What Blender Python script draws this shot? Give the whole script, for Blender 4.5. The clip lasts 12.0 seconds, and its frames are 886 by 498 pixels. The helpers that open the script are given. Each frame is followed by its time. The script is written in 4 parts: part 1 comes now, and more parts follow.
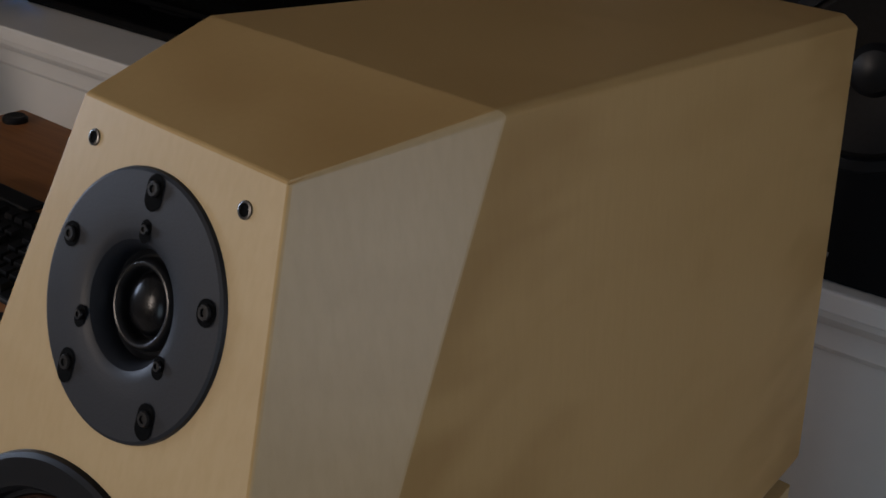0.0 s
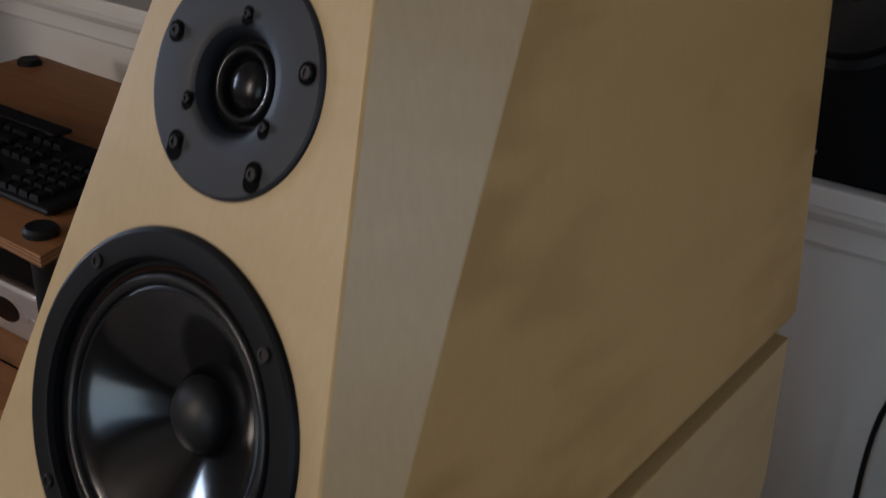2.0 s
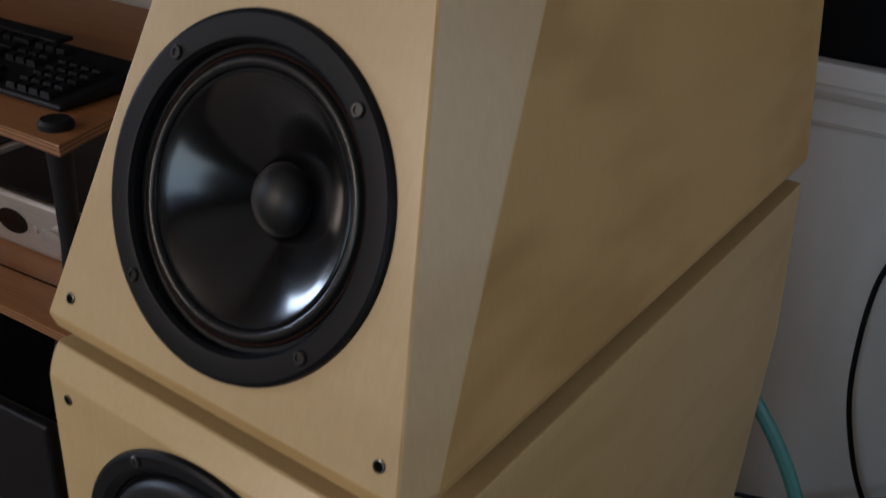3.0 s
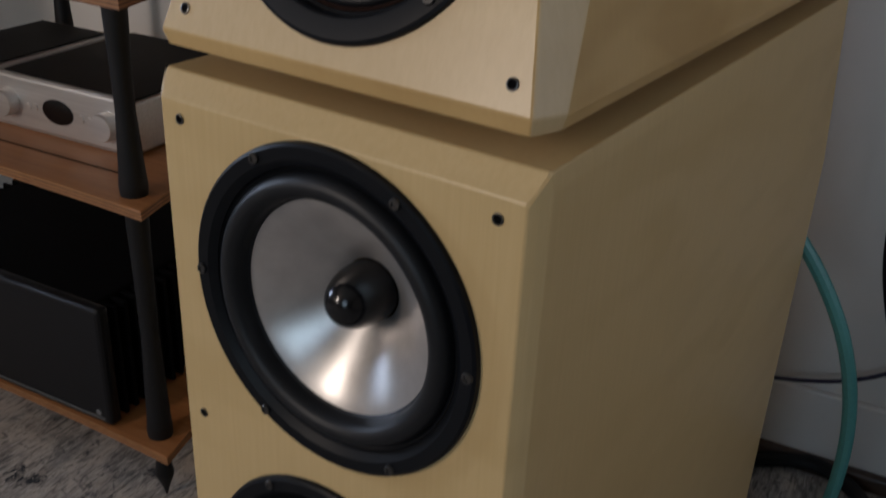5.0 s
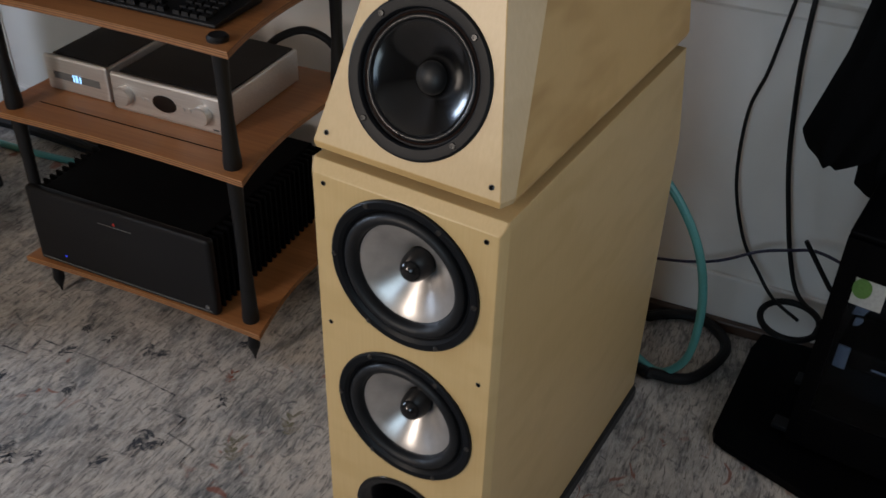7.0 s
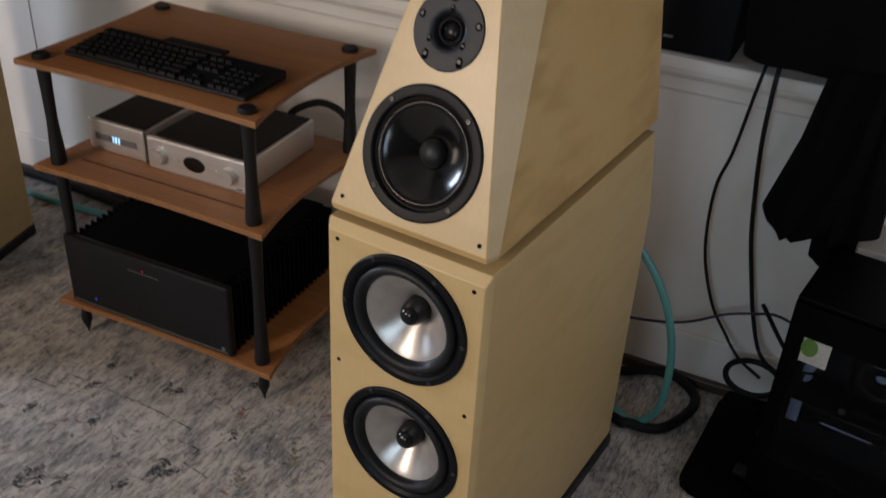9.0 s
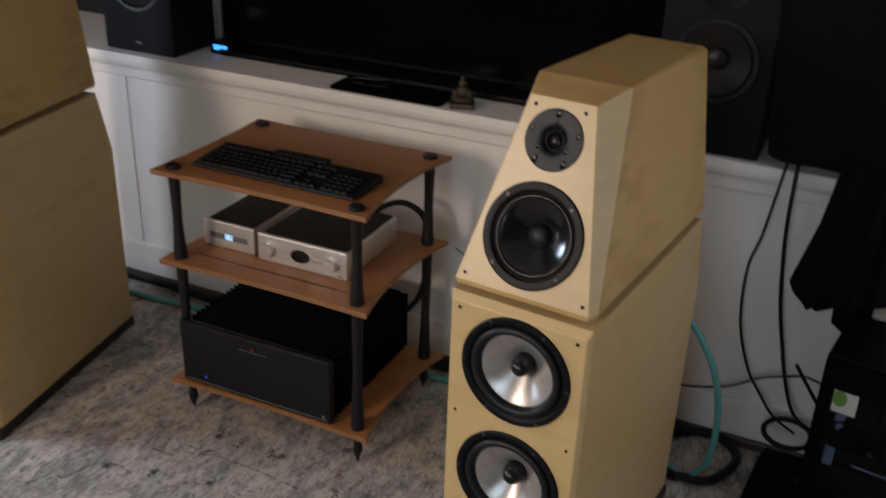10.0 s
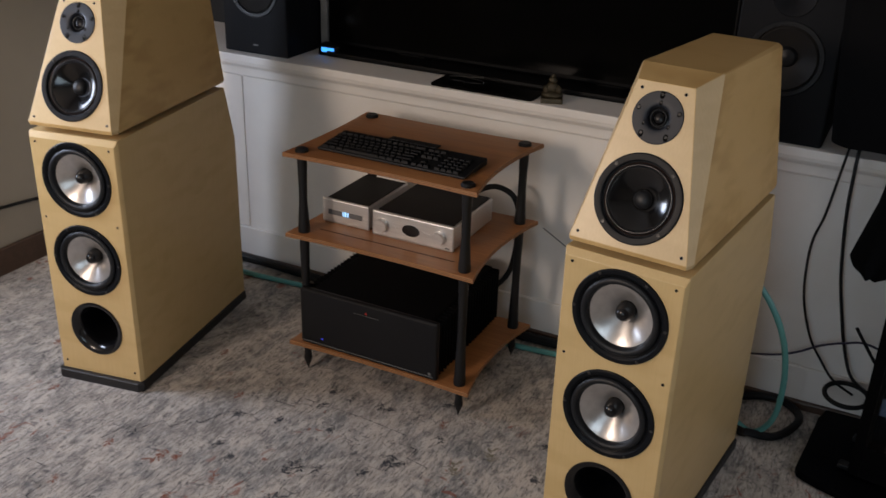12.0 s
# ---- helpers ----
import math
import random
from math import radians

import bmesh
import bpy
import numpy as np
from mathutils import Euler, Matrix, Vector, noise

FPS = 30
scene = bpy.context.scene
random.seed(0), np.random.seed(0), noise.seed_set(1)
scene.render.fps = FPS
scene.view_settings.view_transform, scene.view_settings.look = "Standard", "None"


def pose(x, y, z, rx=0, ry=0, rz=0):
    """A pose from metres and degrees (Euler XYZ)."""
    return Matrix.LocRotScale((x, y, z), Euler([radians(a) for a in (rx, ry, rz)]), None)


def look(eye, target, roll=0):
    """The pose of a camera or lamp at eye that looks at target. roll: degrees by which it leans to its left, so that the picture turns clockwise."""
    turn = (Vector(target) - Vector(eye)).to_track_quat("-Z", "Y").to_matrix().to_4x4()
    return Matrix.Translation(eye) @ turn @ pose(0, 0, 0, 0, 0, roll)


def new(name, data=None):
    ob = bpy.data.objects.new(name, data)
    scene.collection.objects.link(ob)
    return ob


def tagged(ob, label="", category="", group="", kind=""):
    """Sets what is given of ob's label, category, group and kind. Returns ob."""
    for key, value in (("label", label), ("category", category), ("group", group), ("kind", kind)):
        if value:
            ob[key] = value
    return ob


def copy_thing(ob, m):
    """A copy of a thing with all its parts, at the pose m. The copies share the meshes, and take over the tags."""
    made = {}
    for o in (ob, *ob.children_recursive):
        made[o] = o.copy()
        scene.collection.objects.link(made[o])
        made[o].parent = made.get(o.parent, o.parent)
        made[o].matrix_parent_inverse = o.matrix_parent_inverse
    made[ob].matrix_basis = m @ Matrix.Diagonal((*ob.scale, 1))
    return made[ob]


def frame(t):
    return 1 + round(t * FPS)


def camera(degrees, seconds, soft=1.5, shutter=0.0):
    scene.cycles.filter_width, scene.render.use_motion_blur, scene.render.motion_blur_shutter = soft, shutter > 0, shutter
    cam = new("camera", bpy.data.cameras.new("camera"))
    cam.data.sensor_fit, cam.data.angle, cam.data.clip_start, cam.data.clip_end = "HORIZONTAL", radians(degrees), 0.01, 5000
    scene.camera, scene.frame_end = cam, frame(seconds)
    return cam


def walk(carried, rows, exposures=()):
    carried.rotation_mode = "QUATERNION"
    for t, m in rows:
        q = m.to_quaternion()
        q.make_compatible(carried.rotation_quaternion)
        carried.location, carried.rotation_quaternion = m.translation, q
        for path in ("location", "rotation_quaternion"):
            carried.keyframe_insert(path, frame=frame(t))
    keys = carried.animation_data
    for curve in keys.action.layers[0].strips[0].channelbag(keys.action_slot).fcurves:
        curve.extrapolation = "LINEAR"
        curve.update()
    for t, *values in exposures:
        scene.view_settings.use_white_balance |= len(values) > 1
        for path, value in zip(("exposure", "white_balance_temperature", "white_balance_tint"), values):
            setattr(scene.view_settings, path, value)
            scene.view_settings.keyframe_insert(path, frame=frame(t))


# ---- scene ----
cam = camera(48.8, 12.0, shutter=0.5)

PATH = [
    (0, (0.295, -0.089, 1.26), (-0.827, 1.326, 0.399), 5.7),
    (0.5, (0.294, -0.086, 1.252), (-0.809, 1.344, 0.393), 5.5),
    (1, (0.311, -0.106, 1.249), (-0.817, 1.315, 0.408), 5.4),
    (1.5, (0.327, -0.144, 1.228), (-0.795, 1.271, 0.368), 5.1),
    (2, (0.336, -0.185, 1.2), (-0.75, 1.244, 0.319), 4.9),
    (2.5, (0.337, -0.23, 1.165), (-0.672, 1.239, 0.258), 5.0),
    (3, (0.337, -0.268, 1.119), (-0.671, 1.185, 0.186), 3.9),
    (3.2, (0.344, -0.273, 1.109), (-0.678, 1.165, 0.167), 4.5),
    (4.8, (0.351, -0.381, 0.962), (-0.662, 1.108, 0.093), 3.2),
    (5, (0.352, -0.39, 0.954), (-0.656, 1.088, 0.061), 2.6),
    (5.5, (0.368, -0.43, 0.94), (-0.575, 1.0, -0.092), 3.1),
    (6, (0.399, -0.505, 1.056), (-0.468, 0.848, -0.135), 3.3),
    (6.5, (0.462, -0.664, 1.266), (-0.364, 0.749, 0.117), 4.2),
    (7, (0.559, -0.816, 1.396), (-0.29, 0.573, 0.234), 1.6),
    (7.2, (0.579, -0.855, 1.425), (-0.274, 0.531, 0.263), 0.9),
    (8.8, (0.651, -0.92, 1.48), (-0.223, 0.5, 0.376), 3.5),
    (9, (0.662, -0.971, 1.503), (-0.228, 0.476, 0.449), 3.3),
    (9.5, (0.653, -1.199, 1.567), (-0.176, 0.335, 0.587), 1.2),
    (10, (0.673, -1.358, 1.616), (-0.27, 0.178, 0.749), 2.2),
    (10.5, (0.709, -1.454, 1.627), (-0.283, 0.088, 0.826), 2.6),
    (11, (0.647, -1.68, 1.63), (-0.287, -0.149, 0.744), 0.3),
    (11.5, (0.655, -1.762, 1.641), (-0.276, -0.219, 0.773), 2.9),
    (12, (0.707, -1.743, 1.641), (-0.301, -0.232, 0.804), 1.9),
]
EXPOSURES = [(0, -0.78, 5750, 14), (3.2, -0.68, 5750, 14), (5.0, -0.64, 5700, 13), (6.5, -0.28, 5750, 12), (7.2, -0.15, 5800, 11), (9, -0.16, 6050, 14), (12, -0.20, 6150, 16)]
walk(cam, [(t, look(eye, target, roll)) for t, eye, target, roll in PATH], EXPOSURES)

# ---------- world and lights ----------
ROOM = pose(0, 0.958, 0, 0, 0, 7.5)      # x along the back wall, y into it

world = bpy.data.worlds.new("world")
scene.world = world
world.use_nodes = True
sky = world.node_tree.nodes.new("ShaderNodeTexSky")
sky.sky_type, sky.sun_disc = "NISHITA", False
sky.sun_elevation, sky.sun_rotation = radians(35), radians(200)
world.node_tree.links.new(sky.outputs[0], world.node_tree.nodes["Background"].inputs[0])
world.node_tree.nodes["Background"].inputs[1].default_value = 0.1


def area(name, eye, target, sx, sy, watts, colour):
    data = bpy.data.lights.new(name, "AREA")
    data.shape, data.size, data.size_y, data.energy, data.color = "RECTANGLE", sx, sy, watts, colour
    ob = new(name, data)
    ob.matrix_world = ROOM @ look(eye, target)
    return ob


area("window_light_rear", (0.0, -3.93, 1.35), (-0.30, 0, 0.80), 0.9, 1.1, 12, (0.78, 0.96, 1.0))
# added warm source, unseen; placed where the cone highlights point
area("warm_light_rear", (-2.05, -3.93, 1.75), (-0.4, -0.9, 0.70), 0.44, 0.92, 52, (1.0, 0.80, 0.60))
area("window_light_left", (-2.53, -1.30, 1.12), (0, -1.10, 0.80), 0.36, 0.52, 19, (0.78, 0.88, 1.0))
# unseen soft fill, added to brighten the cabinets' right sides
area("fill_light_right", (1.88, -0.95, 1.30), (0, -0.6, 0.90), 0.8, 0.8, 7.2, (0.96, 0.95, 0.94))

# ---------- materials ----------


class Nodes:
    """A small builder for node materials."""

    def __init__(self, name):
        self.mat = bpy.data.materials.new(name)
        self.mat.use_nodes = True
        self.tree = self.mat.node_tree
        self.bsdf = self.tree.nodes["Principled BSDF"]
        self.where = self.add("ShaderNodeTexCoord").outputs["Object"]

    def add(self, kind, **values):
        node = self.tree.nodes.new(kind)
        for key, value in values.items():
            node.inputs[key].default_value = value
        return node

    def link(self, a, b):
        self.tree.links.new(a, b)

    def put(self, **values):
        for key, value in values.items():
            self.bsdf.inputs[key.replace("_", " ")].default_value = value
        return self

    def mapped(self, scale=(1, 1, 1), turn=(0, 0, 0), source=None):
        node = self.add("ShaderNodeMapping")
        node.inputs["Scale"].default_value = scale
        node.inputs["Rotation"].default_value = [radians(a) for a in turn]
        self.link(source or self.where, node.inputs["Vector"])
        return node.outputs[0]

    def noise(self, scale, detail=4.0, rough=0.55, vector=None, twist=0.0):
        node = self.add("ShaderNodeTexNoise", Scale=scale, Detail=detail, Roughness=rough, Distortion=twist)
        self.link(vector or self.where, node.inputs["Vector"])
        return node.outputs["Fac"]

    def ramp(self, fac, stops):
        node = self.tree.nodes.new("ShaderNodeValToRGB")
        ramp = node.color_ramp
        while len(ramp.elements) < len(stops):
            ramp.elements.new(0.5)
        for e, (p, c) in zip(ramp.elements, stops):
            e.position, e.color = p, (*c, 1) if len(c) == 3 else c
        self.link(fac, node.inputs["Fac"])
        return node.outputs["Color"]

    def mix(self, fac, a, b, blend="MIX"):
        node = self.tree.nodes.new("ShaderNodeMix")
        node.data_type, node.blend_type = "RGBA", blend
        for socket, value in ((node.inputs[0], fac), (node.inputs[6], a), (node.inputs[7], b)):
            if isinstance(value, bpy.types.NodeSocket):
                self.link(value, socket)
            else:
                socket.default_value = value if not isinstance(value, tuple) else (*value, 1)
        return node.outputs[2]

    def maths(self, op, a, b=0.5):
        node = self.tree.nodes.new("ShaderNodeMath")
        node.operation = op
        for socket, value in zip(node.inputs, (a, b)):
            if isinstance(value, bpy.types.NodeSocket):
                self.link(value, socket)
            else:
                socket.default_value = value
        return node.outputs[0]

    def colour(self, socket):
        self.link(socket, self.bsdf.inputs["Base Color"])
        return self

    def rough(self, fac, low, high):
        node = self.add("ShaderNodeMapRange")
        node.inputs["To Min"].default_value, node.inputs["To Max"].default_value = low, high
        self.link(fac, node.inputs["Value"])
        self.link(node.outputs[0], self.bsdf.inputs["Roughness"])
        return self

    def bump(self, fac, strength=0.2, distance=0.001):
        node = self.add("ShaderNodeBump", Strength=strength, Distance=distance)
        self.link(fac, node.inputs["Height"])
        self.link(node.outputs[0], self.bsdf.inputs["Normal"])
        return self


def plain(name, colour, rough=0.5, metal=0.0, grain=180.0, vary=0.25, bump=0.08, shine=0.5):
    """A painted, moulded or metal surface with fine grain and a slow variation."""
    n = Nodes(name)
    fine, slow = n.noise(grain, 3), n.noise(6.0, 3)
    both = n.maths("ADD", n.maths("MULTIPLY", fine, 0.5), n.maths("MULTIPLY", slow, 0.5))
    dark = tuple(c * (1 - vary) for c in colour)
    light = tuple(min(1.0, c * (1 + vary)) for c in colour)
    n.colour(n.ramp(both, [(0.3, dark), (0.7, light)]))
    n.rough(slow, max(0.02, rough * 0.85), min(1.0, rough * 1.15)).bump(fine, bump, 0.0005)
    n.put(Metallic=metal, Specular_IOR_Level=shine)
    return n.mat


def emitter(name, colour, strength):
    n = Nodes(name)
    n.put(Base_Color=(0, 0, 0, 1), Emission_Color=(*colour, 1), Emission_Strength=strength)
    return n.mat


def veneer(name, light, mid, dark, figure=1.0, seam=0.40, gloss=1.0):
    """Sanded, lacquered maple veneer: fine upright grain and book-matched slanting figure."""
    n = Nodes(name)
    xyz = n.add("ShaderNodeSeparateXYZ")
    n.link(n.where, xyz.inputs[0])
    flip = n.maths("ABSOLUTE", n.maths("SUBTRACT", xyz.outputs[1], seam))
    back = n.add("ShaderNodeCombineXYZ")
    for k, s in enumerate((xyz.outputs[0], flip, xyz.outputs[2])):
        n.link(s, back.inputs[k])
    grain = n.noise(1.0, 5, 0.6, n.mapped((260, 260, 9)))
    curl = n.noise(1.0, 1.5, 0.5, n.mapped((8, 9, 26), (26, 0, 0), back.outputs[0]), 0.3)
    cloud = n.noise(3.2, 3, 0.5, back.outputs[0])
    base = n.ramp(grain, [(0.30, mid), (0.62, light)])
    patch = n.ramp(n.noise(4.5, 2, 0.5, back.outputs[0]), [(0.40, (0.20, 0.20, 0.20)), (0.58, (1, 1, 1))])
    blot = n.maths("MULTIPLY", n.ramp(curl, [(0.44, (0, 0, 0)), (0.64, (1, 1, 1))]), patch)
    shade = n.mix(n.maths("MULTIPLY", blot, 0.60 * figure), base, dark)
    n.colour(n.mix(n.maths("MULTIPLY", cloud, 0.35), shade, mid))
    n.rough(grain, 0.34, 0.48).bump(grain, 0.06, 0.0004)
    n.put(Specular_IOR_Level=0.4 * gloss, Coat_Weight=0.25 * gloss, Coat_Roughness=0.24)
    return n.mat


def rack_wood(name, light, dark):
    n = Nodes(name)
    grain = n.noise(1.0, 5, 0.6, n.mapped((5, 130, 130)), 0.4)
    broad = n.noise(1.0, 3, 0.5, n.mapped((1.6, 14, 14)), 1.2)
    mixed = n.maths("ADD", n.maths("MULTIPLY", grain, 0.55), n.maths("MULTIPLY", broad, 0.45))
    n.colour(n.ramp(mixed, [(0.32, dark), (0.66, light)]))
    n.rough(broad, 0.38, 0.55).bump(grain, 0.1, 0.0005)
    return n.mat


def ply_edge(name):
    n = Nodes(name)
    xyz = n.add("ShaderNodeSeparateXYZ")
    n.link(n.where, xyz.inputs[0])
    ply = n.maths("PINGPONG", n.maths("MULTIPLY", xyz.outputs[2], 210.0), 0.5)
    wob = n.noise(60, 3)
    n.colour(n.ramp(n.maths("ADD", ply, n.maths("MULTIPLY", wob, 0.3)),
                    [(0.25, (0.14, 0.055, 0.018)), (0.6, (0.36, 0.17, 0.06))]))
    n.put(Roughness=0.6)
    return n.mat


def rug_cloth(name):
    """A worn oriental rug: grey-blue and beige fields, dark broken tracery, rust flecks."""
    n = Nodes(name)
    flat = n.mapped((1, 1, 1), (0, 0, 7.5))
    field = n.noise(2.0, 5, 0.66, flat, 0.8)
    base = n.ramp(field, [(0.33, (0.170, 0.168, 0.168)), (0.45, (0.255, 0.248, 0.240)), (0.53, (0.350, 0.315, 0.285)), (0.64, (0.275, 0.252, 0.232))])
    # soft patches where the pile kept or lost its dye, then short dashes along the weave
    rows = n.noise(1.0, 4, 0.60, n.mapped((13, 8, 1)), 1.0)
    base = n.mix(n.ramp(rows, [(0.42, (0, 0, 0)), (0.58, (0.8, 0.8, 0.8))]), base, (0.54, 0.485, 0.430))
    dull = n.noise(1.0, 4, 0.62, n.mapped((11, 6, 1.0)), 1.2)
    base = n.mix(n.ramp(dull, [(0.50, (0, 0, 0)), (0.63, (0.45, 0.45, 0.45))]), base, (0.115, 0.112, 0.110))
    worn = n.noise(1.0, 4, 0.70, n.mapped((95, 22, 1)), 0.4)
    base = n.mix(n.ramp(worn, [(0.53, (0, 0, 0)), (0.68, (0.75, 0.75, 0.75))]), base, (0.075, 0.08, 0.082))
    speck = n.noise(1.0, 4, 0.7, n.mapped((48, 18, 1)), 0.5)
    base = n.mix(n.ramp(speck, [(0.50, (0, 0, 0)), (0.62, (0.42, 0.42, 0.42))]), base, (0.47, 0.445, 0.415))
    flake = n.noise(1.0, 4, 0.7, n.mapped((36, 15, 1), (0, 0, -4)), 0.6)
    base = n.mix(n.ramp(flake, [(0.53, (0, 0, 0)), (0.64, (0.48, 0.48, 0.48))]), base, (0.11, 0.112, 0.12))
    # short bright and dark tufts along the weave
    tuft = n.noise(1.0, 5, 0.72, n.mapped((150, 30, 1), (0, 0, 3)), 0.5)
    base = n.mix(n.ramp(tuft, [(0.53, (0, 0, 0)), (0.64, (0.70, 0.70, 0.70))]), base, (0.52, 0.485, 0.450))
    base = n.mix(n.ramp(tuft, [(0.37, (0.70, 0.70, 0.70)), (0.46, (0, 0, 0))]), base, (0.062, 0.060, 0.061))
    # dark broken tracery
    cells = n.add("ShaderNodeTexVoronoi", Scale=4.6)
    cells.feature = "DISTANCE_TO_EDGE"
    shift = n.add("ShaderNodeVectorMath")
    shift.operation = "ADD"
    n.link(flat, shift.inputs[0])
    tint = n.add("ShaderNodeTexNoise", Scale=15.0, Detail=3.0)
    n.link(flat, tint.inputs["Vector"])
    grow = n.add("ShaderNodeVectorMath")
    grow.operation = "SCALE"
    grow.inputs["Scale"].default_value = 0.20
    n.link(tint.outputs["Color"], grow.inputs[0])
    n.link(grow.outputs[0], shift.inputs[1])
    n.link(shift.outputs[0], cells.inputs["Vector"])
    line = n.ramp(cells.outputs["Distance"], [(0.008, (1, 1, 1)), (0.022, (0, 0, 0))])
    keep = n.ramp(n.noise(9.0, 3, 0.6, flat), [(0.53, (0, 0, 0)), (0.60, (1, 1, 1))])
    base = n.mix(n.maths("MULTIPLY", n.maths("MULTIPLY", line, keep), 0.35), base, (0.05, 0.05, 0.06))
    motif = n.ramp(n.noise(21.0, 3, 0.55, n.mapped((1, 1.5, 1), (0, 0, 20)), 2.2), [(0.635, (0, 0, 0)), (0.665, (1, 1, 1))])
    base = n.mix(n.maths("MULTIPLY", motif, 0.55), base, (0.05, 0.052, 0.065))
    zone = n.ramp(n.noise(2.6, 2, 0.5, n.mapped((1, 1, 1), (0, 0, 50))), [(0.52, (0, 0, 0)), (0.62, (1, 1, 1))])
    rust = n.ramp(n.noise(15.0, 3, 0.55, n.mapped((1.3, 1, 1), (0, 0, -30)), 1.6), [(0.62, (0, 0, 0)), (0.66, (1, 1, 1))])
    base = n.mix(n.maths("MULTIPLY", n.maths("MULTIPLY", rust, zone), 0.75), base, (0.22, 0.075, 0.05))
    pile = n.noise(420, 3, 0.7, flat)
    n.colour(n.mix(0.5, base, n.ramp(pile, [(0.3, (0.35, 0.35, 0.35)), (0.7, (0.75, 0.75, 0.75))]), "OVERLAY"))
    n.put(Roughness=0.95, Specular_IOR_Level=0.1)
    n.bump(n.maths("ADD", pile, n.maths("MULTIPLY", worn, 0.8)), 0.5, 0.003)
    return n.mat


def worn_yarn(name, colour):
    """Dyed pile, thin enough in places that the pale ground shows between the tufts."""
    n = Nodes(name)
    tuft = n.noise(1.0, 4, 0.7, n.mapped((170, 60, 1)), 0.8)
    patch = n.noise(38, 3, 0.6)
    thin = n.maths("ADD", n.maths("MULTIPLY", tuft, 0.6), n.maths("MULTIPLY", patch, 0.4))
    tone = n.mix(n.noise(420, 3, 0.7), tuple(c * 0.6 for c in colour), tuple(c * 1.4 for c in colour))
    n.colour(n.mix(n.ramp(thin, [(0.47, (0, 0, 0)), (0.58, (0.9, 0.9, 0.9))]), tone, (0.30, 0.275, 0.250)))
    n.put(Roughness=0.95, Specular_IOR_Level=0.1)
    n.bump(tuft, 0.4, 0.002)
    return n.mat


def wall_paint(name, colour, spots=0.10):
    n = Nodes(name)
    cloud, fine = n.noise(2.2, 5, 0.6), n.noise(260, 2)
    low = tuple(c * (1 - spots) for c in colour)
    n.colour(n.ramp(cloud, [(0.32, low), (0.62, colour)]))
    n.rough(cloud, 0.45, 0.62).bump(fine, 0.08, 0.0008)
    return n.mat


def brushed(name, colour, rough, scale=(8, 400, 400), metal=0.85, spun=False):
    n = Nodes(name)
    lines = n.noise(1.0, 3, 0.6, n.mapped(scale))
    n.colour(n.ramp(lines, [(0.3, tuple(c * 0.82 for c in colour)), (0.7, colour)]))
    n.rough(lines, rough * 0.85, rough * 1.2).bump(lines, 0.05, 0.0003)
    n.put(Metallic=metal)
    if spun:      # fine turning marks round the axis
        turn = n.add("ShaderNodeTangent")
        turn.direction_type, turn.axis = "RADIAL", "Z"
        n.link(turn.outputs[0], n.bsdf.inputs["Tangent"])
        n.put(Anisotropic=0.6, Anisotropic_Rotation=0.25)
    return n.mat


def glass(name, tint, rough=0.02, ior=1.45):
    n = Nodes(name)
    smudge = n.noise(9, 4)
    n.put(Base_Color=(*tint, 1), Transmission_Weight=1.0, IOR=ior)
    n.rough(smudge, rough, rough + 0.05)
    return n.mat


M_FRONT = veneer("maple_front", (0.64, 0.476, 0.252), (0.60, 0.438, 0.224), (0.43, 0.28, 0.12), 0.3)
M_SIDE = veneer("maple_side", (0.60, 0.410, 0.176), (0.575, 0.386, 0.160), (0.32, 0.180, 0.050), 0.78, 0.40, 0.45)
M_LOW = veneer("maple_low", (0.63, 0.460, 0.218), (0.59, 0.422, 0.192), (0.42, 0.275, 0.090), 0.45)
M_PLINTH = plain("plinth_black", (0.012, 0.012, 0.013), 0.5)
M_FLANGE = plain("flange_grey", (0.016, 0.019, 0.026), 0.45, 0.0, 900, 0.15, 0.15, 0.3)
M_FLANGE_BLACK = plain("flange_black", (0.006, 0.007, 0.009), 0.40, 0.0, 900, 0.15, 0.12, 0.14)
M_RUBBER = plain("rubber_black", (0.007, 0.008, 0.010), 0.45, 0.0, 400, 0.2, 0.08, 0.35)
M_CONE = brushed("cone_silver", (0.62, 0.60, 0.585), 0.34, (40, 40, 40), 0.78, True)
M_POLY = plain("cone_black", (0.0030, 0.0030, 0.0035), 0.15, 0.0, 60, 0.2, 0.02, 0.6)
M_GLOSS = plain("gloss_black", (0.005, 0.005, 0.006), 0.18, 0.0, 60, 0.2, 0.0)
M_BRONZE = plain("surround_bronze", (0.050, 0.026, 0.019), 0.30, 0.2)
M_DOME = plain("dome_cloth", (0.006, 0.006, 0.007), 0.22, 0.0, 500, 0.2, 0.08, 0.2)
M_SHEEN = plain("ring_black", (0.010, 0.0105, 0.012), 0.28, 0.0, 500, 0.15, 0.03, 0.4)
M_STEEL = plain("screw_steel", (0.10, 0.097, 0.094), 0.32, 0.9)
M_DARKSTEEL = plain("screw_black", (0.014, 0.014, 0.015), 0.32, 0.3)
# black that paints the shade of pockets, sockets and the groove
M_HOLE = plain("recess_shade", (0.003, 0.003, 0.003), 0.8, 0.0, 180, 0.2, 0.0, 0.05)
M_SHELF = rack_wood("cherry_ply", (0.40, 0.175, 0.060), (0.25, 0.098, 0.032))
M_PLY = ply_edge("ply_edge")
M_POST = plain("post_black", (0.008, 0.008, 0.009), 0.5, 0.0, 300, 0.2, 0.2, 0.3)
M_RUG = rug_cloth("worn_rug")
M_WHITE = wall_paint("white_paint", (0.82, 0.79, 0.75))
M_LEFT = wall_paint("beige_paint", (0.31, 0.285, 0.25))
